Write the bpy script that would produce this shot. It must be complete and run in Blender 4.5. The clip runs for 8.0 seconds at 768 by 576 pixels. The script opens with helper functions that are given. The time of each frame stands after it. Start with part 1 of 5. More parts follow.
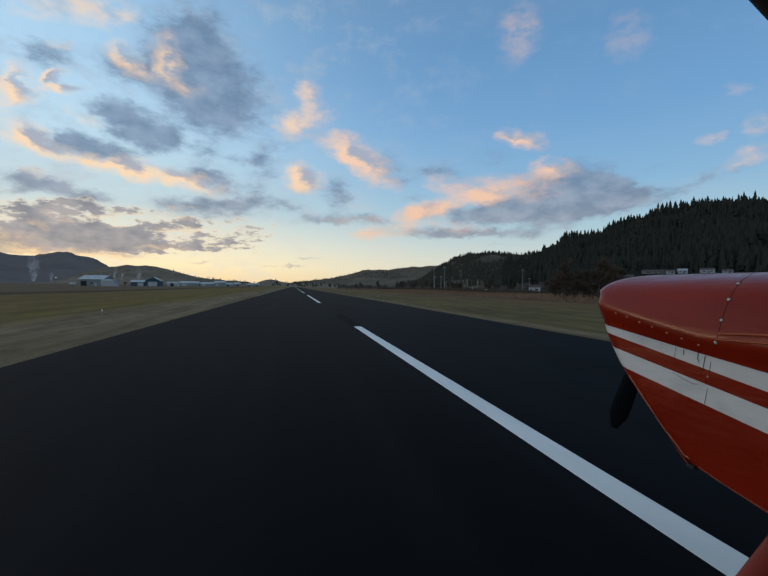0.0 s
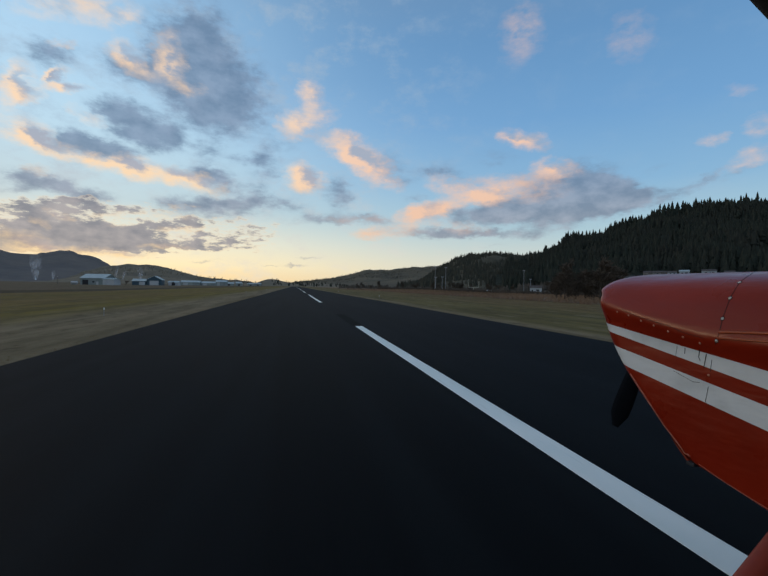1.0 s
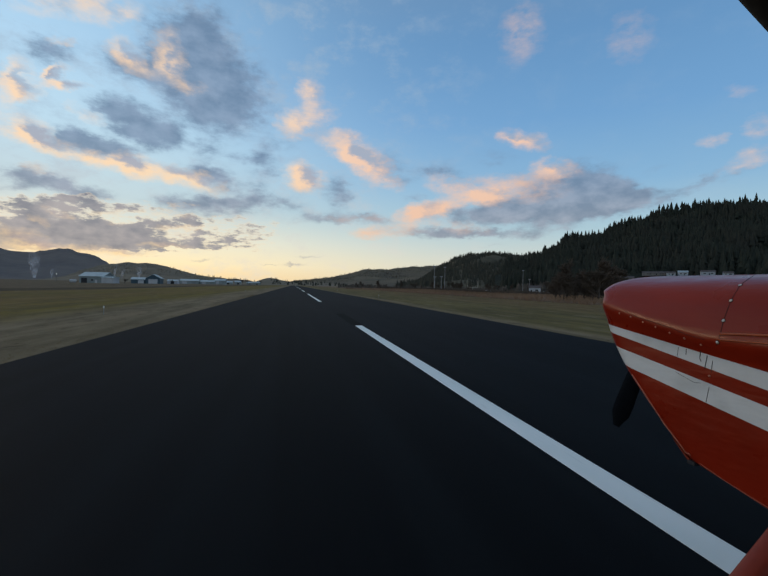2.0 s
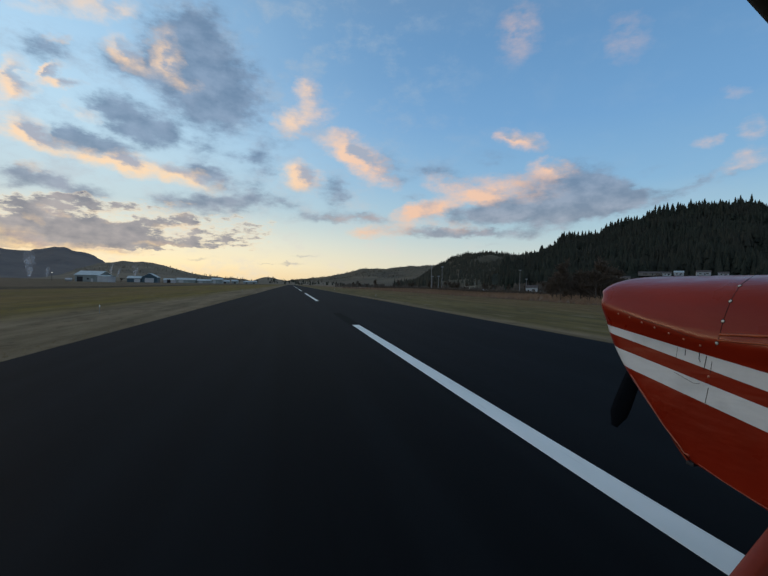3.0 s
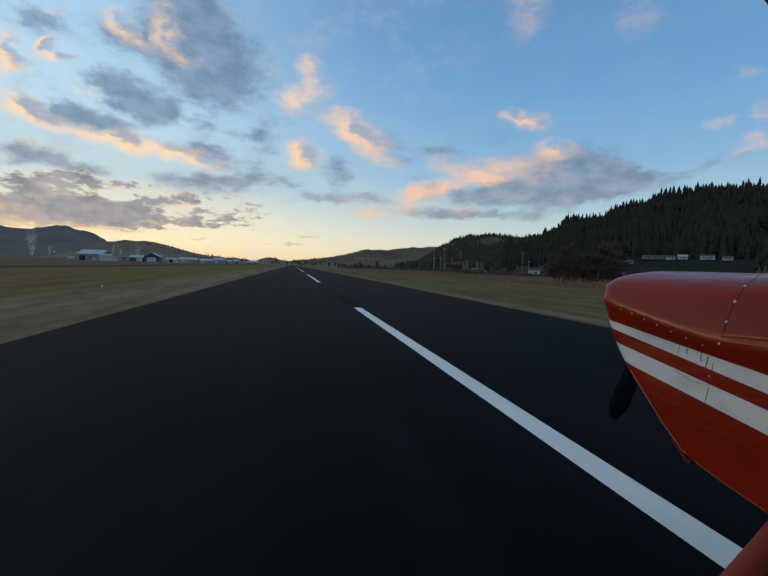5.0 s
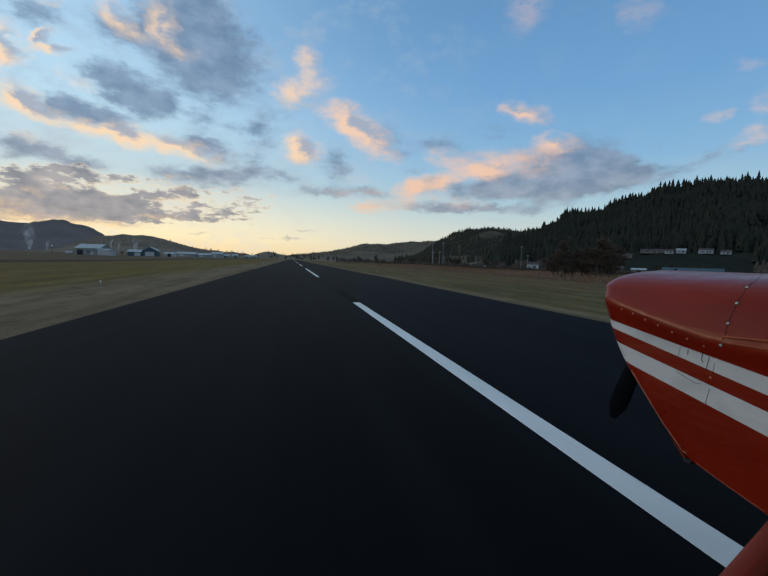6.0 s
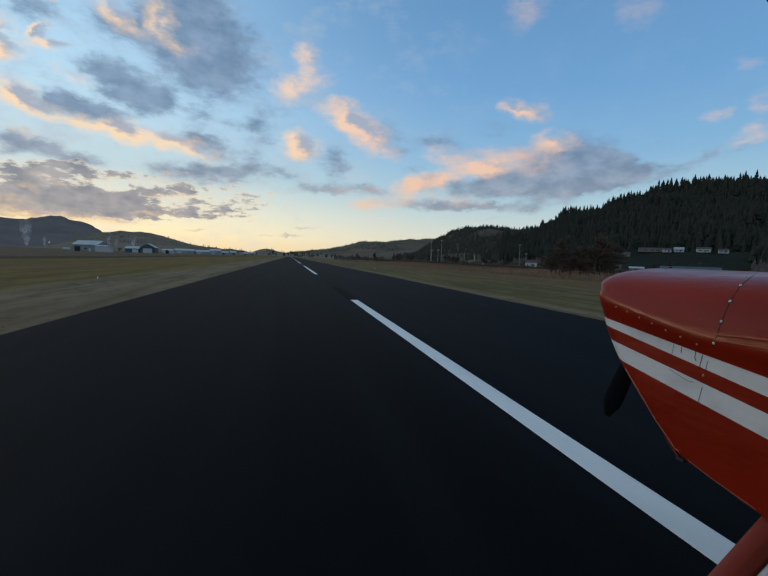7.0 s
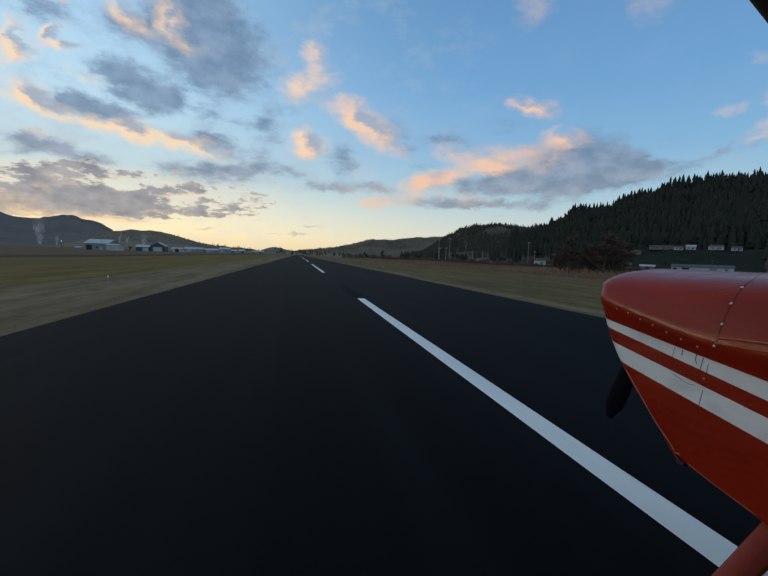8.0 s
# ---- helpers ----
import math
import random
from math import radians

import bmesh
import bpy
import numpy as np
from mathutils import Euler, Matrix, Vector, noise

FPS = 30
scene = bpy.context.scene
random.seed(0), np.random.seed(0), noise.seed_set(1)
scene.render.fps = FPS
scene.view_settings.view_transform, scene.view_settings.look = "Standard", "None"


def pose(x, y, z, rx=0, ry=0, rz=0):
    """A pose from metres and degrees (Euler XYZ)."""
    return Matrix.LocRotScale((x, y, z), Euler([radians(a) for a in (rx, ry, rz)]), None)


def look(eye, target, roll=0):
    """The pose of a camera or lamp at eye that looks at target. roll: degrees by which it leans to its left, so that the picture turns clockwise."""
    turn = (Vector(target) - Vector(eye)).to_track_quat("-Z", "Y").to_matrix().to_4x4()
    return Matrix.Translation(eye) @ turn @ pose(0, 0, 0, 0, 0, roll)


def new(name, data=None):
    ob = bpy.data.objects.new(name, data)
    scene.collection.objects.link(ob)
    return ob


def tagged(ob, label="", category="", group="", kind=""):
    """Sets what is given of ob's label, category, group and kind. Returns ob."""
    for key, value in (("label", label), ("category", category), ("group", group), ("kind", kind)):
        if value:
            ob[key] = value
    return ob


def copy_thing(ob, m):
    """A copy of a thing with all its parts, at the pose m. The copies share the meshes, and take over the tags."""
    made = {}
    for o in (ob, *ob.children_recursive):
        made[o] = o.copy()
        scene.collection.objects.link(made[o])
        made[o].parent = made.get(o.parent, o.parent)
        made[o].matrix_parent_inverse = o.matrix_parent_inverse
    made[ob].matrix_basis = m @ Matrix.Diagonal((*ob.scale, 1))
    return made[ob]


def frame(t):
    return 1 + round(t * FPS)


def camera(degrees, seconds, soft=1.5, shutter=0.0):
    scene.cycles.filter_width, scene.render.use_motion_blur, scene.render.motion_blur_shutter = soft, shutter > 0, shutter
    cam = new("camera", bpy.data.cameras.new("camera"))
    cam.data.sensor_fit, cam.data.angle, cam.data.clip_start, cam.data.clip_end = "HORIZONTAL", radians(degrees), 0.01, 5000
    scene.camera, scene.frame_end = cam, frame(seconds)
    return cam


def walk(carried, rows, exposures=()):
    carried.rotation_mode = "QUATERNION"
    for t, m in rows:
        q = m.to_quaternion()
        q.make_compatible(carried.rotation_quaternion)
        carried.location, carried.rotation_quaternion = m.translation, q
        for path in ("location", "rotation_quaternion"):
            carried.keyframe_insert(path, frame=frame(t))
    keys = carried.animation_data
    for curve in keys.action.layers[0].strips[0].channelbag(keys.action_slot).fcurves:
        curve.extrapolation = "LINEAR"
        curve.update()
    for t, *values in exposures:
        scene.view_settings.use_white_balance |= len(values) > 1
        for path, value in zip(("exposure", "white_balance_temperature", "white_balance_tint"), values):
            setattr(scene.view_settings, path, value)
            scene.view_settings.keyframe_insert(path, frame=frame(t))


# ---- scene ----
# The aircraft carries the camera down the runway. Aircraft and camera are taken as the frame at rest,
# and the airfield stands as it lies round them half way along the run.
cam = camera(85.1, 8.0, soft=1.5)
PATH = [
    (0.0, 0.041, 0.008, 1.582, 89.92, -0.76, -12.22),
    (0.5, 0.003, -0.027, 1.581, 89.92, -0.85, -12.07),
    (1.0, 0.029, -0.004, 1.571, 89.92, -1.01, -12.07),
    (1.5, 0.000, -0.030, 1.576, 89.86, -1.16, -12.02),
    (3.0, -0.016, -0.013, 1.579, 89.77, -1.38, -12.58),
    (3.5, 0.002, -0.011, 1.599, 89.28, -1.49, -12.49),
    (4.0, 0.004, -0.003, 1.619, 88.33, -1.57, -12.28),
    (4.5, -0.001, 0.001, 1.626, 87.70, -1.80, -12.28),
    (6.0, -0.016, 0.015, 1.671, 86.41, -1.83, -12.47),
    (6.5, -0.014, 0.022, 1.663, 86.15, -1.76, -12.71),
    (7.0, 0.008, 0.019, 1.668, 86.09, -2.04, -12.68),
    (7.5, 0.041, 0.011, 1.669, 86.01, -2.05, -12.13),
    (8.0, 0.053, 0.010, 1.685, 85.80, -1.97, -11.61),
]
walk(cam, [(row[0], pose(*row[1:])) for row in PATH], [(0.0, 0.0, 6500, 10), (3.5, 0.0, 6500, 10), (6.0, 0.0, 6390, 9), (8.0, 0.0, 6360, 9)])


# ---- node helpers ----
def srgb(r, g, b):
    return tuple(((c / 255) / 12.92 if c < 10 else ((c / 255 + 0.055) / 1.055) ** 2.4) for c in (r, g, b)) + (1.0,)


class Net:
    """Short hand for a node tree."""

    def __init__(self, tree):
        self.t = tree
        tree.nodes.clear()

    def put(self, socket, value):
        if isinstance(value, bpy.types.NodeSocket):
            self.t.links.new(value, socket)
        elif value is not None:
            socket.default_value = value

    def math(self, op, a, b=None, c=None, clamp=False):
        n = self.t.nodes.new("ShaderNodeMath")
        n.operation, n.use_clamp = op, clamp
        for s, v in zip(n.inputs, (a, b, c)):
            self.put(s, v)
        return n.outputs[0]

    def vmath(self, op, a, b=None):
        n = self.t.nodes.new("ShaderNodeVectorMath")
        n.operation = op
        for s, v in zip(n.inputs, (a, b)):
            self.put(s, v)
        return n.outputs["Value"] if op in ("LENGTH", "DOT_PRODUCT") else n.outputs[0]

    def mix(self, f, a, b, blend="MIX"):
        n = self.t.nodes.new("ShaderNodeMix")
        n.data_type, n.blend_type, n.clamp_factor = "RGBA", blend, True
        self.put(n.inputs[0], f), self.put(n.inputs[6], a), self.put(n.inputs[7], b)
        return n.outputs[2]

    def noise(self, vec, scale, detail=3.0, rough=0.5, color=False):
        n = self.t.nodes.new("ShaderNodeTexNoise")
        self.put(n.inputs["Vector"], vec)
        n.inputs["Scale"].default_value, n.inputs["Detail"].default_value = scale, detail
        n.inputs["Roughness"].default_value = rough
        return n.outputs["Color" if color else "Fac"]

    def ramp(self, fac, stops, mode="LINEAR"):
        n = self.t.nodes.new("ShaderNodeValToRGB")
        n.color_ramp.interpolation = mode
        while len(n.color_ramp.elements) < len(stops):
            n.color_ramp.elements.new(0.5)
        for e, (p, c) in zip(n.color_ramp.elements, stops):
            e.position, e.color = p, c
        self.put(n.inputs[0], fac)
        return n.outputs[0]

    def range(self, v, a, b, c=0.0, d=1.0, smooth=False):
        n = self.t.nodes.new("ShaderNodeMapRange")
        n.interpolation_type = "SMOOTHSTEP" if smooth else "LINEAR"
        for s, x in zip(n.inputs, (v, a, b, c, d)):
            self.put(s, x)
        return n.outputs[0]

    def map(self, vec, loc=(0, 0, 0), rot=(0, 0, 0), scale=(1, 1, 1), kind="POINT"):
        n = self.t.nodes.new("ShaderNodeMapping")
        n.vector_type = kind
        self.put(n.inputs[0], vec)
        for s, v in zip(list(n.inputs)[1:], (loc, rot, scale)):
            s.default_value = v
        return n.outputs[0]

    def split(self, vec):
        n = self.t.nodes.new("ShaderNodeSeparateXYZ")
        self.put(n.inputs[0], vec)
        return n.outputs

    def join(self, x, y, z=0.0):
        n = self.t.nodes.new("ShaderNodeCombineXYZ")
        for s, v in zip(n.inputs, (x, y, z)):
            self.put(s, v)
        return n.outputs[0]

    def coord(self, which="Object"):
        return self.t.nodes.new("ShaderNodeTexCoord").outputs[which]


# ---- world: a dusk sky with broken clouds ----
SUN_BEARING, SUN_HEIGHT = -48.0, 2.0
world = bpy.data.worlds.new("dusk_sky")
world.use_nodes = True
scene.world = world
sky = Net(world.node_tree)
way = sky.split(sky.coord("Generated"))
bearing = sky.math("DEGREES", sky.math("ARCTAN2", way[0], way[1]))
height = sky.math("DEGREES", sky.math("ARCSINE", way[2]))
rise = sky.math("DIVIDE", height, 60.0, clamp=True)
WARM = [(0.0, srgb(250, 216, 158)), (0.04, srgb(254, 236, 192)), (0.09, srgb(234, 232, 212)), (0.16, srgb(192, 213, 220)),
        (0.28, srgb(186, 218, 237)), (0.40, srgb(176, 213, 240)), (0.52, srgb(160, 201, 233)), (0.75, srgb(112, 140, 172)), (1.0, srgb(112, 132, 158))]
COOL = [(0.0, srgb(206, 208, 196)), (0.06, srgb(200, 210, 206)), (0.13, srgb(168, 200, 214)), (0.22, srgb(134, 179, 214)),
        (0.35, srgb(112, 161, 207)), (0.50, srgb(100, 147, 193)), (0.75, srgb(106, 134, 166)), (1.0, srgb(112, 132, 158))]
off = sky.math("SUBTRACT", bearing, sky.range(height, 2.0, 26.0, -16.0, -32.0))
glow = sky.math("POWER", 2.718, sky.math("DIVIDE", sky.math("MULTIPLY", off, off), sky.range(height, 2.0, 26.0, -1050.0, -850.0)))
air = sky.mix(glow, sky.ramp(rise, COOL), sky.ramp(rise, WARM))
nishita = world.node_tree.nodes.new("ShaderNodeTexSky")
nishita.sky_type, nishita.sun_disc = "NISHITA", False
nishita.sun_elevation, nishita.sun_rotation = radians(SUN_HEIGHT), radians(SUN_BEARING)
air = sky.mix(0.015, air, nishita.outputs[0])

# Clouds lie on bearing and height in degrees; a broad and a fine noise fray their edges.
plain = sky.join(bearing, height)
stretch = sky.map(plain, scale=(1.0, 1.7, 1.0))
fray = sky.vmath("SUBTRACT", sky.noise(stretch, 0.42, 4.0, 0.62, color=True), (0.5, 0.5, 0.5))
frayed = sky.vmath("ADD", plain, sky.vmath("MULTIPLY", fray, (3.2, 1.9, 0.0)))
beyond = sky.vmath("ADD", frayed, (0.9, 0.25, 0.0))
grey_clouds, bank_clouds, lit_clouds = [], [], []


def puff_group():
    """One soft oval puff, added to what lies there before it."""
    tree = bpy.data.node_groups.new("cloud_puff", "ShaderNodeTree")
    for label, kind in (("Before", "NodeSocketFloat"), ("There", "NodeSocketVector"), ("Place", "NodeSocketVector"), ("Turn", "NodeSocketVector"), ("Size", "NodeSocketVector"), ("Amount", "NodeSocketFloat")):
        tree.interface.new_socket(label, in_out="INPUT", socket_type=kind)
    tree.interface.new_socket("Sum", in_out="OUTPUT", socket_type="NodeSocketFloat")
    net = Net(tree)
    given, result = tree.nodes.new("NodeGroupInput").outputs, tree.nodes.new("NodeGroupOutput")
    # the place is taken by way of the sum before it, so that the puffs are worked out one after another
    chain = tree.nodes.new("ShaderNodeVectorMath")
    chain.operation = "MULTIPLY_ADD"
    chain.inputs[1].default_value = (0, 0, 0)
    net.put(chain.inputs[0], given["Before"]), net.put(chain.inputs[2], given["There"])
    local = net.map(chain.outputs[0], kind="TEXTURE")
    spot = local.node
    net.put(spot.inputs[1], given["Place"]), net.put(spot.inputs[2], given["Turn"]), net.put(spot.inputs[3], given["Size"])
    puff = net.range(net.vmath("LENGTH", local), 1.0, 0.0, 0.0, 1.0, True)
    net.put(result.inputs[0], net.math("MULTIPLY_ADD", puff, given["Amount"], given["Before"]))
    return tree


PUFF = puff_group()


def cloud(layer, b, h, length, thick, tilt, amount):
    layer.append((b, h, length * 1.85, thick * 2.1, tilt, amount))


def pile(layer, there, b0, b1):
    """The sum of a layer's puffs that reach between two bearings."""
    total = None
    for b, h, wide, thick, tilt, amount in layer:
        reach = max(wide * abs(math.cos(radians(tilt))), thick * abs(math.sin(radians(tilt)))) + 2.6
        if b + reach < b0 or b - reach > b1:
            continue
        node = world.node_tree.nodes.new("ShaderNodeGroup")
        node.node_tree = PUFF
        sky.put(node.inputs["Before"], 0.0 if total is None else total), sky.put(node.inputs["There"], there)
        node.inputs["Place"].default_value, node.inputs["Turn"].default_value = (b, h, 0), (0, 0, radians(tilt))
        node.inputs["Size"].default_value, node.inputs["Amount"].default_value = (wide, thick, 1), amount
        total = node.outputs[0]
    return 0.0 if total is None else total


cloud(grey_clouds, -13.9, 26.9, 3.8, 3.23, 13, 0.85)
cloud(grey_clouds, -12.3, 24.4, 4.0, 3.28, -18, 1.00)
cloud(grey_clouds, -10.0, 21.2, 3.7, 2.47, -5, 1.15)
cloud(grey_clouds, -8.3, 24.1, 3.1, 2.89, -29, 0.70)
cloud(grey_clouds, -16.0, 24.1, 2.4, 1.55, -6, 0.55)
cloud(grey_clouds, -4.7, 23.1, 3.0, 3.69, 8, 0.35)
cloud(grey_clouds, -11.0, 29.4, 3.1, 2.02, 12, 0.50)
cloud(grey_clouds, -26.3, 23.2, 2.2, 1.28, 18, 0.50)
cloud(grey_clouds, -20.4, 23.8, 2.4, 1.21, -11, 0.60)
cloud(grey_clouds, -18.0, 22.7, 3.0, 0.82, -7, 0.35)
cloud(grey_clouds, -20.8, 19.1, 1.7, 1.35, -9, 0.75)
cloud(grey_clouds, -17.9, 18.0, 3.0, 1.48, 1, 1.15)
cloud(grey_clouds, -15.1, 17.1, 2.5, 0.99, -6, 0.65)
cloud(grey_clouds, -22.6, 18.9, 1.6, 0.78, -21, 0.45)
cloud(grey_clouds, -19.4, 16.7, 1.8, 0.63, 1, 0.50)
cloud(grey_clouds, -25.0, 15.4, 1.3, 0.80, 1, 0.85)
cloud(grey_clouds, -23.6, 15.0, 2.0, 1.03, -5, 1.00)
cloud(grey_clouds, -21.2, 14.7, 2.5, 0.74, -0, 0.90)
cloud(grey_clouds, -19.6, 14.4, 1.5, 0.48, -1, 0.50)
cloud(grey_clouds, -9.6, 13.0, 2.3, 1.20, -14, 0.75)
cloud(grey_clouds, -12.1, 13.7, 2.4, 0.70, -8, 0.60)
cloud(grey_clouds, -26.4, 14.3, 1.3, 0.55, -12, 0.50)
cloud(grey_clouds, -29.3, 10.8, 1.5, 0.72, 5, 0.95)
cloud(grey_clouds, -27.3, 10.7, 1.6, 0.60, -8, 0.80)
cloud(grey_clouds, -25.2, 9.9, 1.4, 0.82, -40, 0.80)
cloud(grey_clouds, -28.0, 9.9, 1.5, 0.44, 4, 0.50)
cloud(grey_clouds, -21.9, 9.3, 1.6, 0.60, -4, 0.60)
cloud(grey_clouds, -11.0, 16.2, 1.7, 1.06, 8, 0.60)
cloud(grey_clouds, -7.0, 15.8, 2.1, 0.57, 7, 0.55)
cloud(grey_clouds, -4.1, 15.9, 1.4, 1.54, 34, 0.60)
cloud(grey_clouds, -5.1, 12.1, 1.7, 0.99, -15, 0.50)
cloud(grey_clouds, -13.1, 9.8, 4.1, 0.81, 6, 0.80)
cloud(grey_clouds, -7.5, 10.2, 3.9, 0.96, 8, 0.70)
cloud(grey_clouds, -2.9, 10.9, 3.7, 0.74, 4, 0.40)
cloud(grey_clouds, -9.8, 8.8, 5.7, 0.66, 3, 0.40)
cloud(grey_clouds, 1.0, 19.6, 2.7, 1.03, 5, 0.30)
cloud(grey_clouds, 12.4, 16.2, 2.1, 1.37, -26, 0.60)
cloud(grey_clouds, 14.4, 14.0, 1.7, 0.62, 1, 0.40)
cloud(grey_clouds, 1.6, 12.9, 2.4, 0.74, 4, 0.35)
cloud(grey_clouds, 5.7, 12.4, 1.8, 1.63, 3, 0.80)
cloud(grey_clouds, 16.2, 12.2, 1.6, 0.50, 1, 0.40)
cloud(grey_clouds, 37.2, 14.4, 3.9, 1.23, -10, 0.75)
cloud(grey_clouds, 38.1, 11.5, 5.2, 1.54, -9, 1.00)
cloud(grey_clouds, 33.9, 10.9, 5.2, 1.49, -3, 1.00)
cloud(grey_clouds, 28.6, 10.4, 4.9, 1.36, -1, 0.85)
cloud(grey_clouds, 23.6, 9.6, 4.6, 1.14, -0, 0.75)
cloud(grey_clouds, 41.0, 10.5, 3.1, 1.03, 7, 0.80)
cloud(grey_clouds, 43.6, 11.1, 1.3, 0.55, 1, 0.40)
cloud(grey_clouds, 39.6, 13.1, 3.3, 0.66, -15, 0.50)
cloud(grey_clouds, 32.1, 13.6, 4.2, 1.18, -3, 0.65)
cloud(grey_clouds, 19.8, 7.5, 5.6, 0.52, -1, 0.90)
cloud(grey_clouds, 26.2, 7.2, 5.3, 0.44, -3, 0.85)
cloud(grey_clouds, 31.7, 7.6, 3.1, 0.49, -1, 0.50)
cloud(grey_clouds, 32.3, 9.1, 4.7, 0.91, -7, 0.60)
cloud(grey_clouds, 22.2, 14.3, 3.9, 0.91, -10, 0.35)
cloud(grey_clouds, 19.5, 15.8, 2.4, 0.97, -0, 0.35)
cloud(grey_clouds, 26.5, 16.8, 3.2, 0.94, -3, 0.30)
cloud(grey_clouds, 32.5, 17.8, 1.6, 0.55, -14, 0.30)
cloud(grey_clouds, 36.0, 8.7, 3.4, 0.60, 3, 0.40)
cloud(grey_clouds, 6.4, 9.3, 4.9, 0.58, -0, 0.65)
cloud(grey_clouds, 2.5, 8.7, 3.9, 0.45, 3, 0.40)
cloud(grey_clouds, 10.6, 8.8, 3.1, 0.52, -3, 0.40)
cloud(grey_clouds, 49.3, 12.1, 2.4, 0.36, 28, 0.65)
cloud(grey_clouds, 46.3, 10.9, 1.1, 0.69, -5, 0.45)
cloud(grey_clouds, 45.0, 13.8, 1.4, 0.33, 16, 0.25)
cloud(grey_clouds, 51.8, 12.4, 1.6, 0.35, 18, 0.40)
cloud(grey_clouds, -11.0, 3.0, 1.4, 0.16, 6, 0.60)
cloud(grey_clouds, -3.2, 2.6, 0.9, 0.10, 2, 0.60)
cloud(grey_clouds, 1.7, 3.9, 1.7, 0.14, 6, 0.50)
cloud(grey_clouds, -0.1, 2.7, 1.4, 0.14, 2, 0.60)
cloud(grey_clouds, 26.3, 5.8, 2.0, 0.14, 8, 0.25)
cloud(bank_clouds, -28.0, 8.0, 3.7, 0.64, 9, 0.85)
cloud(bank_clouds, -23.7, 8.4, 3.5, 0.53, 2, 0.65)
cloud(bank_clouds, -28.0, 5.7, 4.1, 1.41, 0, 1.00)
cloud(bank_clouds, -23.0, 5.8, 4.9, 1.35, -0, 1.25)
cloud(bank_clouds, -19.8, 5.0, 4.4, 1.01, -1, 1.05)
cloud(bank_clouds, -26.0, 4.2, 4.9, 0.83, 1, 0.90)
cloud(bank_clouds, -15.7, 7.1, 3.6, 0.63, 9, 1.00)
cloud(bank_clouds, -12.5, 7.3, 1.7, 0.66, -6, 0.75)
cloud(bank_clouds, -10.9, 5.7, 6.2, 0.79, 1, 0.75)
cloud(bank_clouds, -6.2, 6.6, 3.7, 0.62, 4, 0.50)
cloud(bank_clouds, -16.3, 4.6, 3.2, 0.35, 1, 0.60)
cloud(bank_clouds, -10.3, 4.6, 5.2, 0.31, 1, 0.75)
cloud(bank_clouds, -15.5, 3.8, 4.4, 0.18, 1, 0.65)
cloud(bank_clouds, -19.8, 8.6, 3.0, 0.44, 1, 0.40)
cloud(bank_clouds, -17.3, 8.3, 3.1, 0.34, 6, 0.40)
cloud(bank_clouds, -29.1, 3.7, 2.6, 0.60, -8, 0.50)
cloud(bank_clouds, -18.0, 3.0, 2.1, 0.13, 1, 0.60)
cloud(lit_clouds, -25.9, 24.1, 1.2, 0.38, 18, 0.60)
cloud(lit_clouds, -19.9, 24.7, 1.6, 0.94, -28, 0.80)
cloud(lit_clouds, -18.0, 23.3, 1.2, 0.51, -6, 0.35)
cloud(lit_clouds, -15.6, 25.7, 1.4, 1.79, -1, 0.75)
cloud(lit_clouds, -15.2, 24.3, 1.2, 0.62, 12, 0.40)
cloud(lit_clouds, -13.5, 23.0, 1.5, 0.63, -3, 0.85)
cloud(lit_clouds, -29.7, 19.2, 0.9, 1.78, -20, 0.75)
cloud(lit_clouds, -28.6, 18.6, 1.1, 0.51, 27, 0.75)
cloud(lit_clouds, -26.5, 21.1, 1.2, 0.29, 31, 0.80)
cloud(lit_clouds, -25.6, 20.2, 1.6, 0.42, 11, 1.10)
cloud(lit_clouds, -27.0, 20.5, 0.6, 0.44, 17, 0.60)
cloud(lit_clouds, -23.7, 17.9, 1.3, 0.51, -21, 0.50)
cloud(lit_clouds, -28.6, 15.1, 1.7, 1.14, 2, 1.10)
cloud(lit_clouds, -27.4, 14.6, 1.3, 0.69, -25, 0.85)
cloud(lit_clouds, -25.8, 13.8, 1.9, 0.60, 0, 0.65)
cloud(lit_clouds, -23.0, 13.5, 2.7, 0.47, 2, 0.75)
cloud(lit_clouds, -20.4, 13.5, 2.6, 0.69, 7, 1.15)
cloud(lit_clouds, -19.0, 13.0, 1.5, 0.78, -31, 0.85)
cloud(lit_clouds, -16.3, 12.9, 2.7, 0.77, 5, 1.05)
cloud(lit_clouds, -13.3, 12.7, 2.4, 0.81, -8, 0.95)
cloud(lit_clouds, -11.2, 12.1, 2.0, 0.71, -9, 0.75)
cloud(lit_clouds, -27.8, 11.5, 1.2, 0.40, -1, 0.45)
cloud(lit_clouds, 1.6, 24.3, 1.5, 1.12, 5, 0.95)
cloud(lit_clouds, 2.3, 21.9, 2.6, 0.99, 13, 0.65)
cloud(lit_clouds, -0.9, 20.4, 1.6, 1.20, -3, 0.80)
cloud(lit_clouds, 1.1, 20.3, 2.0, 1.13, 5, 0.40)
cloud(lit_clouds, 5.3, 19.3, 2.0, 0.75, 12, 0.80)
cloud(lit_clouds, 7.6, 19.4, 1.6, 0.58, 3, 0.50)
cloud(lit_clouds, 7.3, 17.3, 2.3, 0.97, -15, 1.25)
cloud(lit_clouds, 9.6, 16.6, 2.9, 1.36, -21, 1.25)
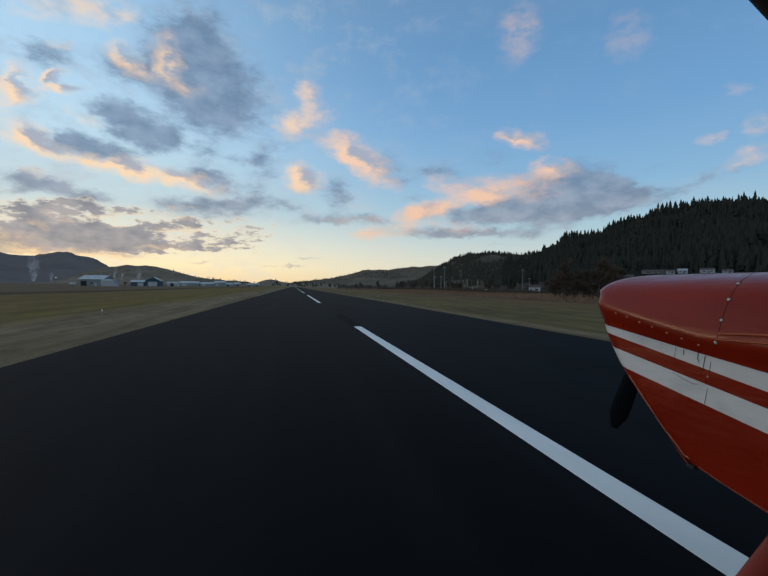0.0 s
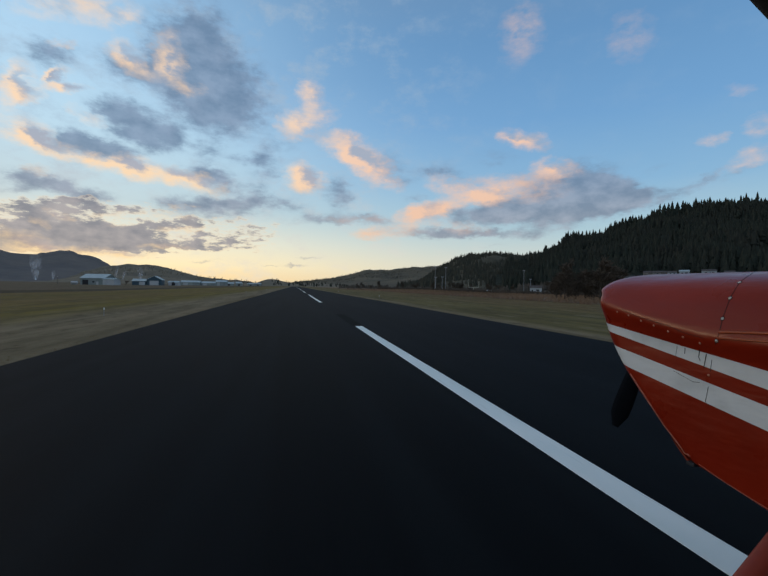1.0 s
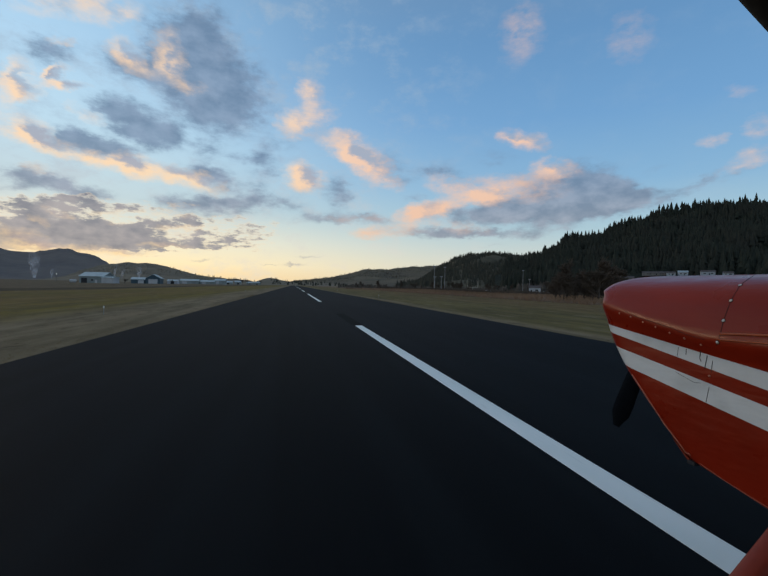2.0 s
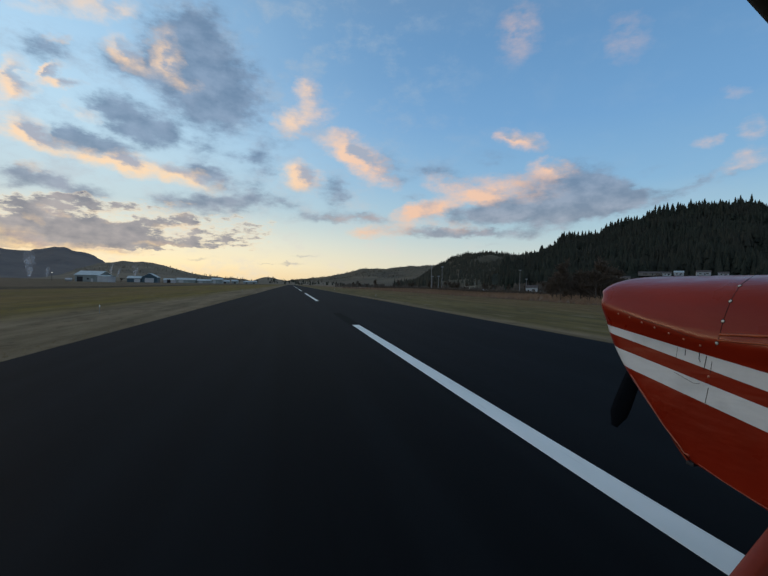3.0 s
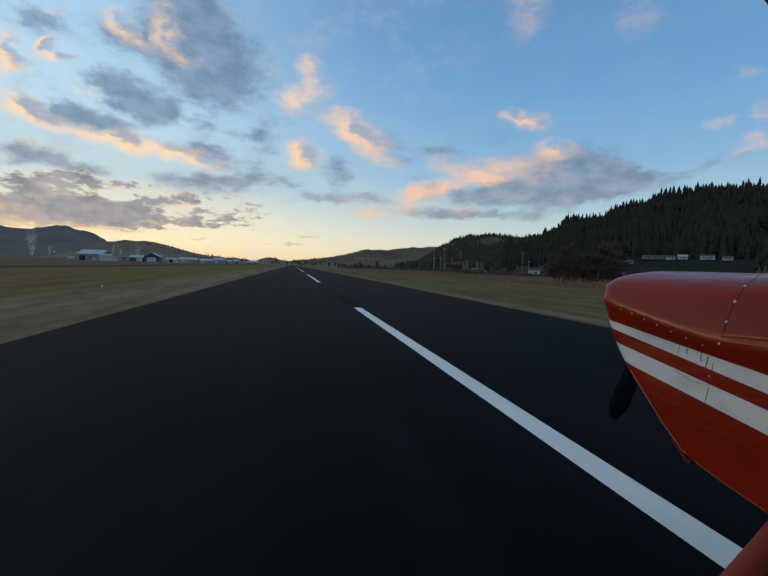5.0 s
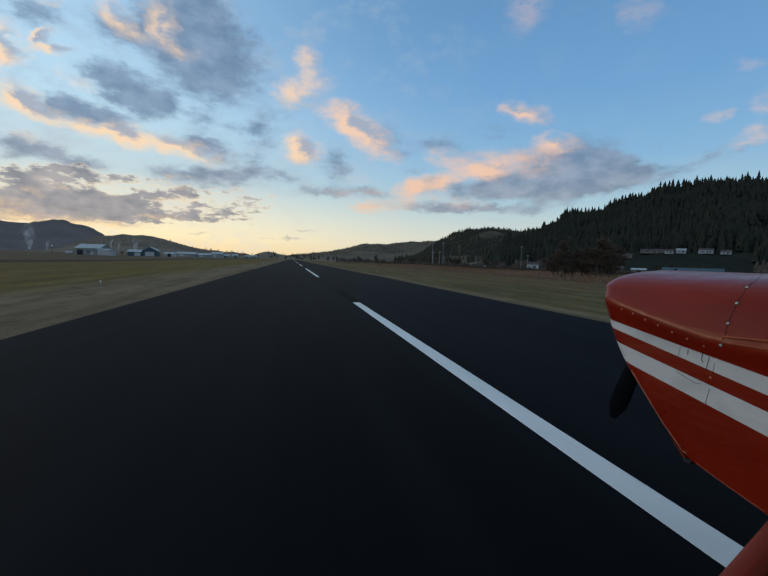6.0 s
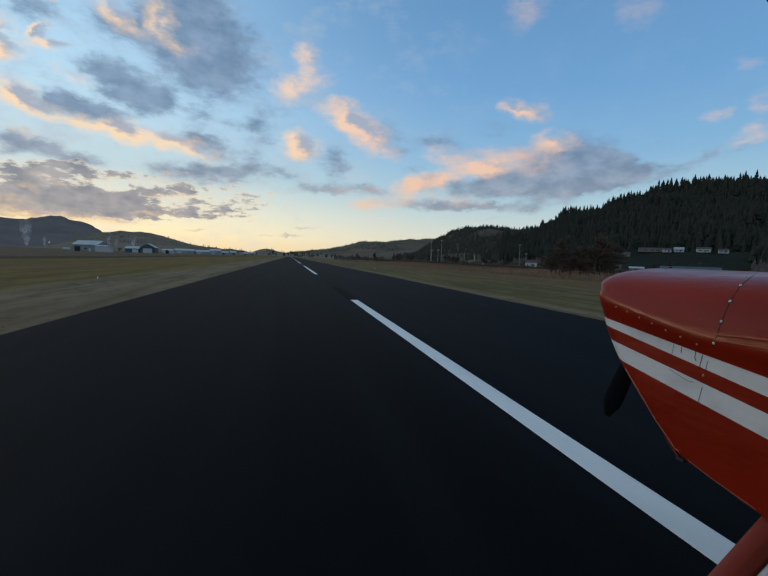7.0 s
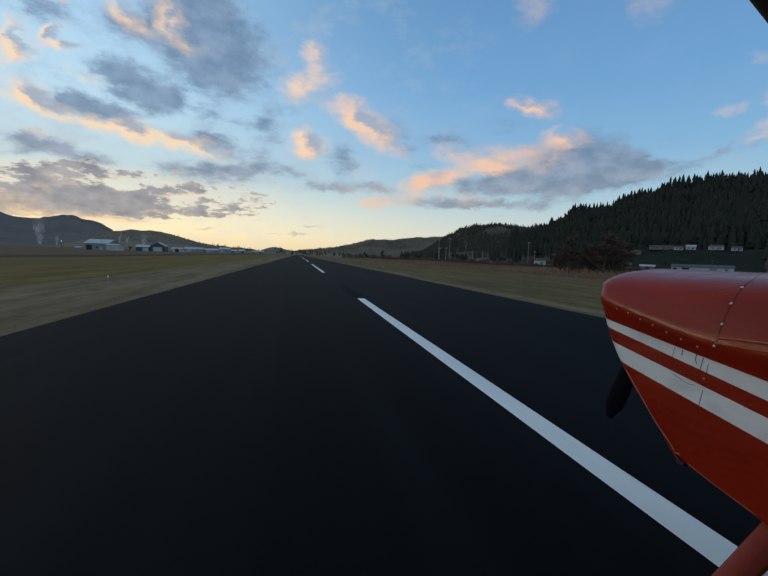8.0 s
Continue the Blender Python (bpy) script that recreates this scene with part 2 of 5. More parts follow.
cloud(lit_clouds, 12.0, 14.1, 2.3, 0.75, -12, 0.70)
cloud(lit_clouds, 0.5, 14.2, 1.7, 1.31, -20, 1.25)
cloud(lit_clouds, 1.8, 13.7, 1.8, 1.13, -15, 0.65)
cloud(lit_clouds, 30.4, 18.7, 2.5, 0.77, -18, 0.90)
cloud(lit_clouds, 28.6, 19.2, 1.4, 0.39, -13, 0.50)
cloud(lit_clouds, 34.2, 14.9, 2.4, 0.91, -9, 0.81)
cloud(lit_clouds, 22.5, 13.2, 3.0, 0.98, -10, 0.72)
cloud(lit_clouds, 19.6, 14.0, 2.1, 0.86, -14, 0.31)
cloud(lit_clouds, 26.1, 12.3, 2.6, 0.99, 4, 0.90)
cloud(lit_clouds, 30.9, 12.8, 3.5, 1.08, -3, 0.54)
cloud(lit_clouds, 26.7, 14.2, 2.6, 0.60, -7, 0.45)
cloud(lit_clouds, 30.6, 14.1, 2.2, 0.71, -3, 0.40)
cloud(lit_clouds, 19.3, 11.0, 4.0, 0.77, 12, 1.04)
cloud(lit_clouds, 16.7, 9.8, 2.4, 1.03, 11, 0.85)
cloud(lit_clouds, 21.7, 8.3, 3.6, 0.64, -10, 0.45)
cloud(lit_clouds, 12.5, 7.6, 3.5, 0.65, 4, 0.72)
cloud(lit_clouds, 9.8, 7.2, 2.1, 0.46, 2, 0.50)
cloud(lit_clouds, 8.4, 9.1, 4.1, 0.39, 0, 0.30)
cloud(lit_clouds, 50.4, 16.2, 0.8, 0.55, 14, 0.50)
cloud(lit_clouds, 49.2, 16.0, 0.9, 0.30, 8, 0.22)
cloud(lit_clouds, 53.6, 16.7, 0.9, 0.87, -12, 0.45)
cloud(lit_clouds, 53.4, 13.9, 1.5, 0.68, 16, 0.54)
cloud(lit_clouds, 51.7, 12.9, 1.2, 0.45, 11, 0.31)
cloud(lit_clouds, 29.6, 30.2, 2.3, 2.23, -7, 0.40)
cloud(lit_clouds, 42.2, 27.8, 2.1, 1.72, -28, 0.28)
cloud(lit_clouds, 52.2, 20.5, 1.3, 0.40, -14, 0.22)
cloud(lit_clouds, -29.1, 4.3, 2.1, 0.70, -14, 0.80)
cloud(lit_clouds, -23.7, 3.4, 4.2, 0.43, -2, 0.90)
cloud(lit_clouds, -19.5, 3.3, 2.5, 0.28, 4, 0.70)
cloud(lit_clouds, -26.0, 7.3, 1.1, 0.31, -11, 0.70)
cloud(lit_clouds, -27.4, 6.1, 0.7, 0.39, -43, 0.50)
cloud(lit_clouds, -21.1, 7.9, 1.5, 0.33, 7, 0.60)
cloud(lit_clouds, -20.4, 6.6, 1.0, 0.28, 6, 0.50)
cloud(lit_clouds, -15.8, 8.2, 2.7, 0.35, 0, 0.50)
cloud(lit_clouds, -14.1, 6.6, 2.3, 0.23, 5, 0.55)
cloud(lit_clouds, -15.6, 4.5, 2.2, 0.23, 1, 0.75)
cloud(lit_clouds, -10.2, 7.0, 2.4, 0.30, 5, 0.40)
cloud(lit_clouds, -22.0, 28.2, 2.8, 0.93, 13, 0.80)
cloud(lit_clouds, -27.3, 26.9, 2.4, 0.81, 15, 0.50)
cloud(bank_clouds, -28.0, 4.1, 4.7, 0.81, 0, 0.55)
cloud(bank_clouds, -22.1, 4.0, 5.0, 0.49, -0, 0.50)
cloud(bank_clouds, -26.8, 7.4, 2.8, 0.46, 8, 0.35)
cloud(bank_clouds, -8.0, 8.0, 5.3, 0.49, 2, 0.50)
cloud(bank_clouds, -3.8, 7.4, 3.7, 0.44, 4, 0.40)
cloud(lit_clouds, -28.0, 3.2, 2.7, 0.36, -6, 0.60)
cloud(lit_clouds, -29.0, 14.6, 1.1, 0.67, 2, 0.60)
cloud(lit_clouds, -26.1, 21.3, 1.3, 0.34, 26, 0.50)
cloud(lit_clouds, 1.7, 14.6, 1.9, 1.12, -15, 0.30)
cloud(grey_clouds, -27.7, 22.7, 1.6, 0.93, 18, 0.35)
cloud(grey_clouds, -18.5, 24.2, 2.3, 1.01, -6, 0.30)
cloud(grey_clouds, -16.9, 15.8, 2.2, 0.76, -1, 0.35)
cloud(grey_clouds, -3.9, 14.2, 2.5, 0.71, 5, 0.35)
cloud(grey_clouds, -2.1, 17.9, 2.5, 1.04, 6, 0.30)
cloud(grey_clouds, -29.5, 9.2, 1.9, 0.43, 10, 0.45)
cloud(grey_clouds, -23.0, 9.8, 2.2, 0.48, 3, 0.35)
cloud(grey_clouds, -0.1, 10.2, 2.5, 0.56, 4, 0.30)
cloud(grey_clouds, 39.4, 12.0, 3.7, 1.23, -9, 0.45)
cloud(grey_clouds, 35.7, 10.2, 3.9, 0.95, -3, 0.40)
cloud(grey_clouds, 42.5, 10.1, 2.0, 0.68, 7, 0.35)
cloud(grey_clouds, 16.9, 15.2, 2.3, 0.74, 0, 0.25)
cloud(bank_clouds, -17.3, 8.9, 5.6, 0.51, 4, 0.45)
cloud(bank_clouds, -24.8, 8.9, 2.6, 0.36, 8, 0.40)
cloud(bank_clouds, -8.6, 5.2, 5.2, 0.37, 2, 0.40)
cloud(lit_clouds, 34.2, 15.0, 2.0, 0.79, -9, 0.55)
cloud(lit_clouds, 26.2, 12.4, 2.4, 0.86, 3, 0.45)
cloud(lit_clouds, 17.6, 10.3, 2.6, 0.84, 14, 0.45)
cloud(lit_clouds, -29.5, 19.3, 0.9, 1.41, -20, 0.40)
cloud(lit_clouds, -15.4, 25.6, 1.2, 1.29, -1, 0.30)
cloud(lit_clouds, -19.9, 24.8, 1.2, 0.73, -28, 0.30)
cloud(lit_clouds, 30.4, 18.7, 1.8, 0.60, -18, 0.30)
cloud(lit_clouds, -25.2, 20.3, 1.4, 0.37, 10, 0.40)
cloud(lit_clouds, 9.2, 16.9, 2.6, 1.10, -18, 0.35)


# A thin scatter of cloud goes on over the rest of the sky, outside the part that the clouds above fill.
outside = sky.range(sky.math("ABSOLUTE", sky.math("SUBTRACT", bearing, 12.0)), 48.0, 65.0, 0.0, 1.0, True)
high = sky.range(height, 34.0, 42.0, 0.0, 1.0, True)
rest = sky.math("MULTIPLY", sky.math("MAXIMUM", outside, high), sky.range(sky.noise(stretch, 0.09, 4.0, 0.6), 0.40, 0.62, 0.0, 0.8, True))
banded = sky.map(plain, scale=(0.7, 2.0, 1.0))
billow = sky.math("SUBTRACT", sky.noise(stretch, 0.36, 6.0, 0.6), 0.5)
strands = sky.math("SUBTRACT", sky.noise(banded, 0.75, 7.0, 0.66), 0.5)


def thickness(layer, share, soft_part, fine_part, lo, hi, most, smooth=True):
    """How much a layer of cloud covers: its puffs, broken up by billows and finer strands where there is cloud at all."""
    total = layer if share is None else sky.math("MULTIPLY_ADD", rest, share, layer)
    there = sky.math("MINIMUM", sky.math("MULTIPLY", total, 2.4), 1.0)
    broken = sky.math("ADD", sky.math("MULTIPLY", billow, soft_part), sky.math("MULTIPLY", strands, fine_part))
    return sky.range(sky.math("MULTIPLY_ADD", broken, there, total), lo, hi, 0.0, most, smooth)


low = sky.range(height, 3.0, 16.0, 0.0, 1.0)
aside = sky.range(bearing, -8.0, 14.0, 0.0, 1.0, True)
soft = sky.range(sky.noise(stretch, 0.33, 4.0, 0.55), 0.36, 0.64)
grey_tint = sky.mix(soft, sky.mix(low, srgb(134, 138, 150), srgb(104, 128, 157)), sky.mix(low, srgb(172, 170, 176), srgb(132, 153, 180)))
bank_core = sky.mix(soft, srgb(130, 130, 140), srgb(172, 165, 166))
shade_tint = sky.mix(low, srgb(200, 174, 160), srgb(166, 174, 190))
lit_core = sky.mix(aside, sky.mix(low, srgb(255, 222, 170), srgb(255, 220, 184)), sky.mix(low, srgb(242, 194, 160), srgb(246, 204, 176)))
veil = sky.math("MULTIPLY", sky.range(sky.noise(stretch, 0.17, 6.0, 0.66), 0.46, 0.72, 0.0, 0.6, True), sky.range(bearing, 30.0, 0.0, 0.12, 1.0))
air = sky.mix(veil, air, sky.mix(low, srgb(230, 222, 208), srgb(164, 184, 204)))


def stretch_of_sky(b0, b1):
    """The sky between two bearings, with the clouds that reach into it."""
    lit_sum, bank_sum = pile(lit_clouds, frayed, b0, b1), pile(bank_clouds, frayed, b0, b1)
    grey = thickness(pile(grey_clouds, frayed, b0, b1), 1.0, 1.6, 0.9, 0.0, 1.12, 0.84)
    lit = thickness(lit_sum, 0.4, 1.5, 0.7, 0.05, 1.35, 0.92, False)
    tone = sky.mix(grey, air, grey_tint)
    if bank_sum != 0.0:
        bank = thickness(bank_sum, None, 1.4, 3.2, 0.22, 1.20, 0.90)
        tone = sky.mix(bank, tone, sky.mix(sky.range(bank, 0.25, 0.8), srgb(246, 220, 184), bank_core))
    turned = sky.math("ADD", sky.math("SUBTRACT", pile(lit_clouds, beyond, b0, b1), lit_sum), sky.math("MULTIPLY", billow, 1.6))
    tone = sky.mix(lit, tone, sky.mix(sky.range(turned, -0.72, 0.05, 0.0, 1.0, True), shade_tint, lit_core))
    shine = world.node_tree.nodes.new("ShaderNodeBackground")
    shine.inputs["Strength"].default_value = 1.0
    sky.put(shine.inputs["Color"], tone)
    return shine.outputs[0]


# The clouds are worked out stretch by stretch, so that each direction asks only for those near it.
whole = stretch_of_sky(400, 401)
for b0, b1 in ((-42, -22), (-22, -14), (-14, -4), (-4, 12), (12, 26), (26, 36), (36, 64)):
    within = sky.math("MULTIPLY", sky.math("GREATER_THAN", bearing, b0), sky.math("LESS_THAN", bearing, b1))
    within = sky.math("MULTIPLY", within, sky.math("LESS_THAN", height, 42.0))
    choice = world.node_tree.nodes.new("ShaderNodeMixShader")
    sky.put(choice.inputs[0], within), sky.put(choice.inputs[1], whole), sky.put(choice.inputs[2], stretch_of_sky(b0, b1))
    whole = choice.outputs[0]
sky.put(world.node_tree.nodes.new("ShaderNodeOutputWorld").inputs["Surface"], whole)
world.cycles.sampling_method, world.cycles.sample_map_resolution = "MANUAL", 1024

# The sun has sunk into the haze over the hills: weak, wide and warm.
sun = new("sun", bpy.data.lights.new("sun", "SUN"))
sun.data.energy, sun.data.angle, sun.data.color = 0.3, radians(12), (1.0, 0.72, 0.45)
sun.matrix_world = look((0, 0, 0), (-math.sin(radians(SUN_BEARING)), -math.cos(radians(SUN_BEARING)), -math.tan(radians(4.5))))


# ---- materials ----
def material(name, build, rough=0.6, metal=0.0, spec=0.5, coat=0.0, bump=None, depth=0.02):
    m = bpy.data.materials.new(name)
    m.use_nodes = True
    net = Net(m.node_tree)
    shader = m.node_tree.nodes.new("ShaderNodeBsdfPrincipled")
    net.put(m.node_tree.nodes.new("ShaderNodeOutputMaterial").inputs[0], shader.outputs[0])
    net.put(shader.inputs["Base Color"], build(net) if callable(build) else build)
    net.put(shader.inputs["Roughness"], rough(net) if callable(rough) else rough)
    shader.inputs["Metallic"].default_value = metal
    shader.inputs["Specular IOR Level"].default_value = spec
    shader.inputs["Coat Weight"].default_value = coat
    shader.inputs["Coat Roughness"].default_value = 0.06
    if bump:
        n = m.node_tree.nodes.new("ShaderNodeBump")
        n.inputs["Distance"].default_value = depth
        net.put(n.inputs["Height"], bump(net))
        net.put(shader.inputs["Normal"], n.outputs[0])
    return m


def mottled(a, b, scale=1.0, fine=14.0, squash=(1, 1, 1), lo=0.35, hi=0.65):
    """Two tones, mixed by a broad and a fine noise."""
    def build(n):
        v = n.map(n.coord(), scale=squash)
        f = n.math("ADD", n.math("MULTIPLY", n.noise(v, scale, 4.0), 0.65), n.math("MULTIPLY", n.noise(v, scale * fine, 3.0), 0.35))
        return n.mix(n.range(f, lo, hi), (*a, 1), (*b, 1))
    return build


def varied(a, b, c=None):
    """A tone for each separate piece of a mesh, with a little noise."""
    def build(n):
        g = n.t.nodes.new("ShaderNodeNewGeometry")
        base = n.mix(g.outputs["Random Per Island"], (*a, 1), (*b, 1))
        return n.mix(n.range(n.noise(n.coord(), 0.02, 3.0), 0.4, 0.65), base, (*(c or b), 1))
    return build


def grit(scale):
    return lambda n: n.noise(n.coord(), scale, 4.0, 0.65)


def asphalt_tone(n):
    """Black asphalt with long streaks of wear, paving joints and pale grit."""
    v = n.coord()
    p = n.split(v)
    base = n.mix(n.range(n.noise(n.map(v, scale=(1.0, 0.12, 1.0)), 0.35, 4.0), 0.35, 0.7), (0.0042, 0.0053, 0.0065, 1), (0.0076, 0.0096, 0.0118, 1))
    base = n.mix(n.range(n.noise(n.map(v, scale=(1.0, 0.03, 1.0)), 1.6, 3.0), 0.45, 0.75), base, (0.0090, 0.0120, 0.0142, 1))
    lane = n.math("FRACT", n.math("DIVIDE", n.math("ADD", n.math("ADD", p[0], 5.3), n.math("MULTIPLY", n.noise(n.map(v, scale=(0.0, 1.0, 0.0)), 0.4, 2.0), 0.08)), 3.75))
    joint = n.range(n.math("ABSOLUTE", n.math("SUBTRACT", lane, 0.5)), 0.0, 0.012, 0.6, 0.0)
    base = n.mix(joint, base, (0.0037, 0.0048, 0.0062, 1))
    base = n.mix(n.range(n.noise(v, 0.18, 4.0), 0.55, 0.72, 0.0, 0.5), base, (0.0047, 0.0060, 0.0076, 1))
    return n.mix(n.range(n.noise(v, 260.0, 2.0), 0.5, 0.85), base, (0.022, 0.025, 0.028, 1))


def field_tone(n):
    """Mown grass in bands along the runway: dry pale verge, green turf, rough brown pasture."""
    v = n.coord()
    p = n.split(v)
    wav = n.math("MULTIPLY", n.math("SUBTRACT", n.noise(n.map(v, scale=(1, 0.25, 1)), 0.11, 4.0), 0.5), 3.5)
    x = n.math("ADD", p[0], wav)
    side = n.range(x, -110.0, 110.0)
    at = lambda m: (m + 110.0) / 220.0
    pale, gold, turf, far = (0.240, 0.184, 0.108, 1), (0.215, 0.140, 0.038, 1), (0.190, 0.142, 0.022, 1), (0.140, 0.104, 0.066, 1)
    green, rough, rust, dark, ditch = (0.172, 0.134, 0.046, 1), (0.190, 0.122, 0.047, 1), (0.27, 0.175, 0.115, 1), (0.038, 0.030, 0.020, 1), (0.095, 0.050, 0.030, 1)
    tone = n.ramp(side, [(0.0, far), (at(-52), far), (at(-48), dark), (at(-41), dark), (at(-38), gold), (at(-30), turf), (at(-22), gold), (at(-13), turf), (at(-9.6), pale), (at(-4), pale),
                         (at(10.6), pale), (at(11.6), green), (at(18), green), (at(26), rough), (at(35), rough), (at(37), ditch), (at(38.5), ditch), (at(40), rust), (at(80), rust), (1.0, rough)])
    streak = n.noise(n.map(v, scale=(1, 0.08, 1)), 0.7, 5.0, 0.6)
    tone = n.mix(n.range(streak, 0.42, 0.62, 0.0, 0.9), tone, n.mix(0.6, tone, (0.050, 0.044, 0.016, 1)))
    tone = n.mix(n.range(n.noise(n.map(v, scale=(1, 0.3, 1)), 0.9, 5.0, 0.65), 0.54, 0.68, 0.0, 0.45), tone, (0.28, 0.225, 0.135, 1))
    clods = n.noise(n.map(v, scale=(1, 0.45, 1)), 1.3, 5.0, 0.7)
    tone = n.mix(n.range(clods, 0.52, 0.66, 0.0, 0.7), tone, (0.075, 0.058, 0.030, 1))
    return n.mix(n.range(n.noise(n.map(v, scale=(1, 0.3, 1)), 0.03, 3.0), 0.45, 0.7, 0.0, 0.4), tone, (0.085, 0.062, 0.028, 1))


ASPHALT = material("asphalt", asphalt_tone, 0.75, spec=0.028, bump=grit(180.0), depth=0.004)
def paint_tone(n):
    """White runway paint with fine scuffs along the runway and small worn spots."""
    v = n.coord()
    base = n.mix(n.range(n.noise(n.map(v, scale=(1, 0.3, 1)), 2.0, 4.0), 0.35, 0.65), (0.78, 0.84, 0.78, 1), (0.87, 0.91, 0.85, 1))
    base = n.mix(n.range(n.noise(n.map(v, scale=(1, 0.06, 1)), 24.0, 3.0), 0.62, 0.74, 0.0, 0.35), base, (0.40, 0.43, 0.42, 1))
    return n.mix(n.range(n.noise(n.map(v, scale=(1, 0.4, 1)), 5.0, 5.0, 0.7), 0.66, 0.72, 0.0, 0.55), base, (0.22, 0.24, 0.25, 1))


PAINT = material("runway_paint", paint_tone, 0.7, bump=grit(220.0), depth=0.002)
FIELD = material("field_grass", field_tone, 0.95, spec=0.1, bump=grit(3.0), depth=0.12)
BLADES = material("grass_blades", varied((0.17, 0.125, 0.055), (0.24, 0.18, 0.09), (0.15, 0.11, 0.04)), 0.9, spec=0.1)
REEDS = material("dry_reeds", varied((0.25, 0.160, 0.100), (0.35, 0.24, 0.155), (0.21, 0.13, 0.08)), 0.9, spec=0.1)
FOREST_FLOOR = material("forest_floor", mottled((0.018, 0.024, 0.017), (0.035, 0.038, 0.024), 0.01), 0.95, spec=0.05, bump=grit(0.15), depth=2.0)
CONIFER = material("conifer_needles", varied((0.034, 0.041, 0.031), (0.046, 0.052, 0.038), (0.046, 0.046, 0.035)), 0.9, spec=0.1)
# haze is painted into the far slopes' tones, which turn paler and greyer
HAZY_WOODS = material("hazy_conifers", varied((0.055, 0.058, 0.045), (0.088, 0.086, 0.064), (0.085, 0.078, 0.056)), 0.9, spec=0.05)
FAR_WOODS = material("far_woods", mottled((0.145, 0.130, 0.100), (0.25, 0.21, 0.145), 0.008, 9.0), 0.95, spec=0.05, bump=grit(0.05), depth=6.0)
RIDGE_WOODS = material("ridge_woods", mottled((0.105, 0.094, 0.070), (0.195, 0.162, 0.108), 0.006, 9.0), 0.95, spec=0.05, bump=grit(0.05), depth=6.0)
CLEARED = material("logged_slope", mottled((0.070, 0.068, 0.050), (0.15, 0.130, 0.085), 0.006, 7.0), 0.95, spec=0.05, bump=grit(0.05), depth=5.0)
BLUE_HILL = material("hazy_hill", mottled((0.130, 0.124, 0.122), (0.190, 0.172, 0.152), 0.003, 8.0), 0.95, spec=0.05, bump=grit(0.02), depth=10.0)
BARK = material("grey_bark", mottled((0.055, 0.045, 0.036), (0.11, 0.09, 0.072), 3.0), 0.9, spec=0.1, bump=grit(20.0), depth=0.02)
TWIGS = material("bare_twigs", varied((0.075, 0.060, 0.046), (0.115, 0.090, 0.068)), 0.9, spec=0.1)


# ---- mesh helpers ----
def mesh_of(name, bm, mat, smooth=None):
    me = bpy.data.meshes.new(name)
    bmesh.ops.recalc_face_normals(bm, faces=bm.faces[:])
    bm.to_mesh(me)
    bm.free()
    for m in mat if isinstance(mat, (list, tuple)) else [mat]:
        me.materials.append(m)
    if smooth is not None:
        me.shade_smooth()
        if smooth < 180:
            me.set_sharp_from_angle(angle=radians(smooth))
    return me


def raw(name, verts, faces, mat, smooth=False):
    me = bpy.data.meshes.new(name)
    me.from_pydata(verts, [], faces)
    me.materials.append(mat)
    if smooth:
        me.shade_smooth()
    me.update()
    return me


def thing(name, at, label, category, group="", kind="", turn=0.0):
    ob = new(name)
    ob.empty_display_size = 0.2
    ob.matrix_basis = pose(*at, 0, 0, turn)
    return tagged(ob, label, category, group, kind)


def part(name, bm, mat, parent, label="", smooth=None):
    ob = new(name, mesh_of(name, bm, mat, smooth))
    ob.parent = parent
    return tagged(ob, label)


def box(bm, lo, hi, bevel=0.0):
    made = bmesh.ops.create_cube(bm, size=1.0)["verts"]
    for v in made:
        v.co = Vector([(a + b) / 2 + c * (b - a) for a, b, c in zip(lo, hi, v.co)])
    if bevel:
        edges = list({e for v in made for e in v.link_edges})
        bmesh.ops.bevel(bm, geom=edges, offset=bevel, segments=2, affect="EDGES", profile=0.6)
    return bm


def tube(bm, points, radii, sides=8, cap=True):
    """A round bar along points."""
    rings = []
    for i, p in enumerate(points):
        a, b = Vector(points[max(i - 1, 0)]), Vector(points[min(i + 1, len(points) - 1)])
        q = (b - a).to_track_quat("Z", "Y")
        r = radii[i] if isinstance(radii, (list, tuple)) else radii
        rings.append([bm.verts.new(Vector(p) + q @ Vector((r * math.cos(2 * math.pi * k / sides), r * math.sin(2 * math.pi * k / sides), 0))) for k in range(sides)])
    for s, t in zip(rings, rings[1:]):
        for k in range(sides):
            bm.faces.new((s[k], s[(k + 1) % sides], t[(k + 1) % sides], t[k]))
    if cap:
        bm.faces.new(rings[0][::-1])
        bm.faces.new(rings[-1])
    return bm


def prism(bm, outline, a, b, axis="y"):
    """An outline in two axes drawn out along the third from a to b."""
    lift = {"y": lambda p, d: (p[0], d, p[1]), "x": lambda p, d: (d, p[0], p[1]), "z": lambda p, d: (p[0], p[1], d)}[axis]
    s = [bm.verts.new(lift(p, a)) for p in outline]
    t = [bm.verts.new(lift(p, b)) for p in outline]
    bm.faces.new(s[::-1]), bm.faces.new(t)
    for k in range(len(outline)):
        j = (k + 1) % len(outline)
        bm.faces.new((s[k], s[j], t[j], t[k]))
    return bm


def swell(x, y):
    """Height of the airfield: level by the runway, with soft unevenness further out."""
    d = max(0.0, max(-6.5 - x, x - 11.0))
    ease = min(1.0, d / 40.0)
    return -0.045 - 0.03 * min(1.0, d / 1.5) + ease * 0.35 * noise.noise((x * 0.02, y * 0.012, 3.1)) + min(1.0, d / 6) * 0.04 * noise.noise((x * 0.25, y * 0.2, 0.5))


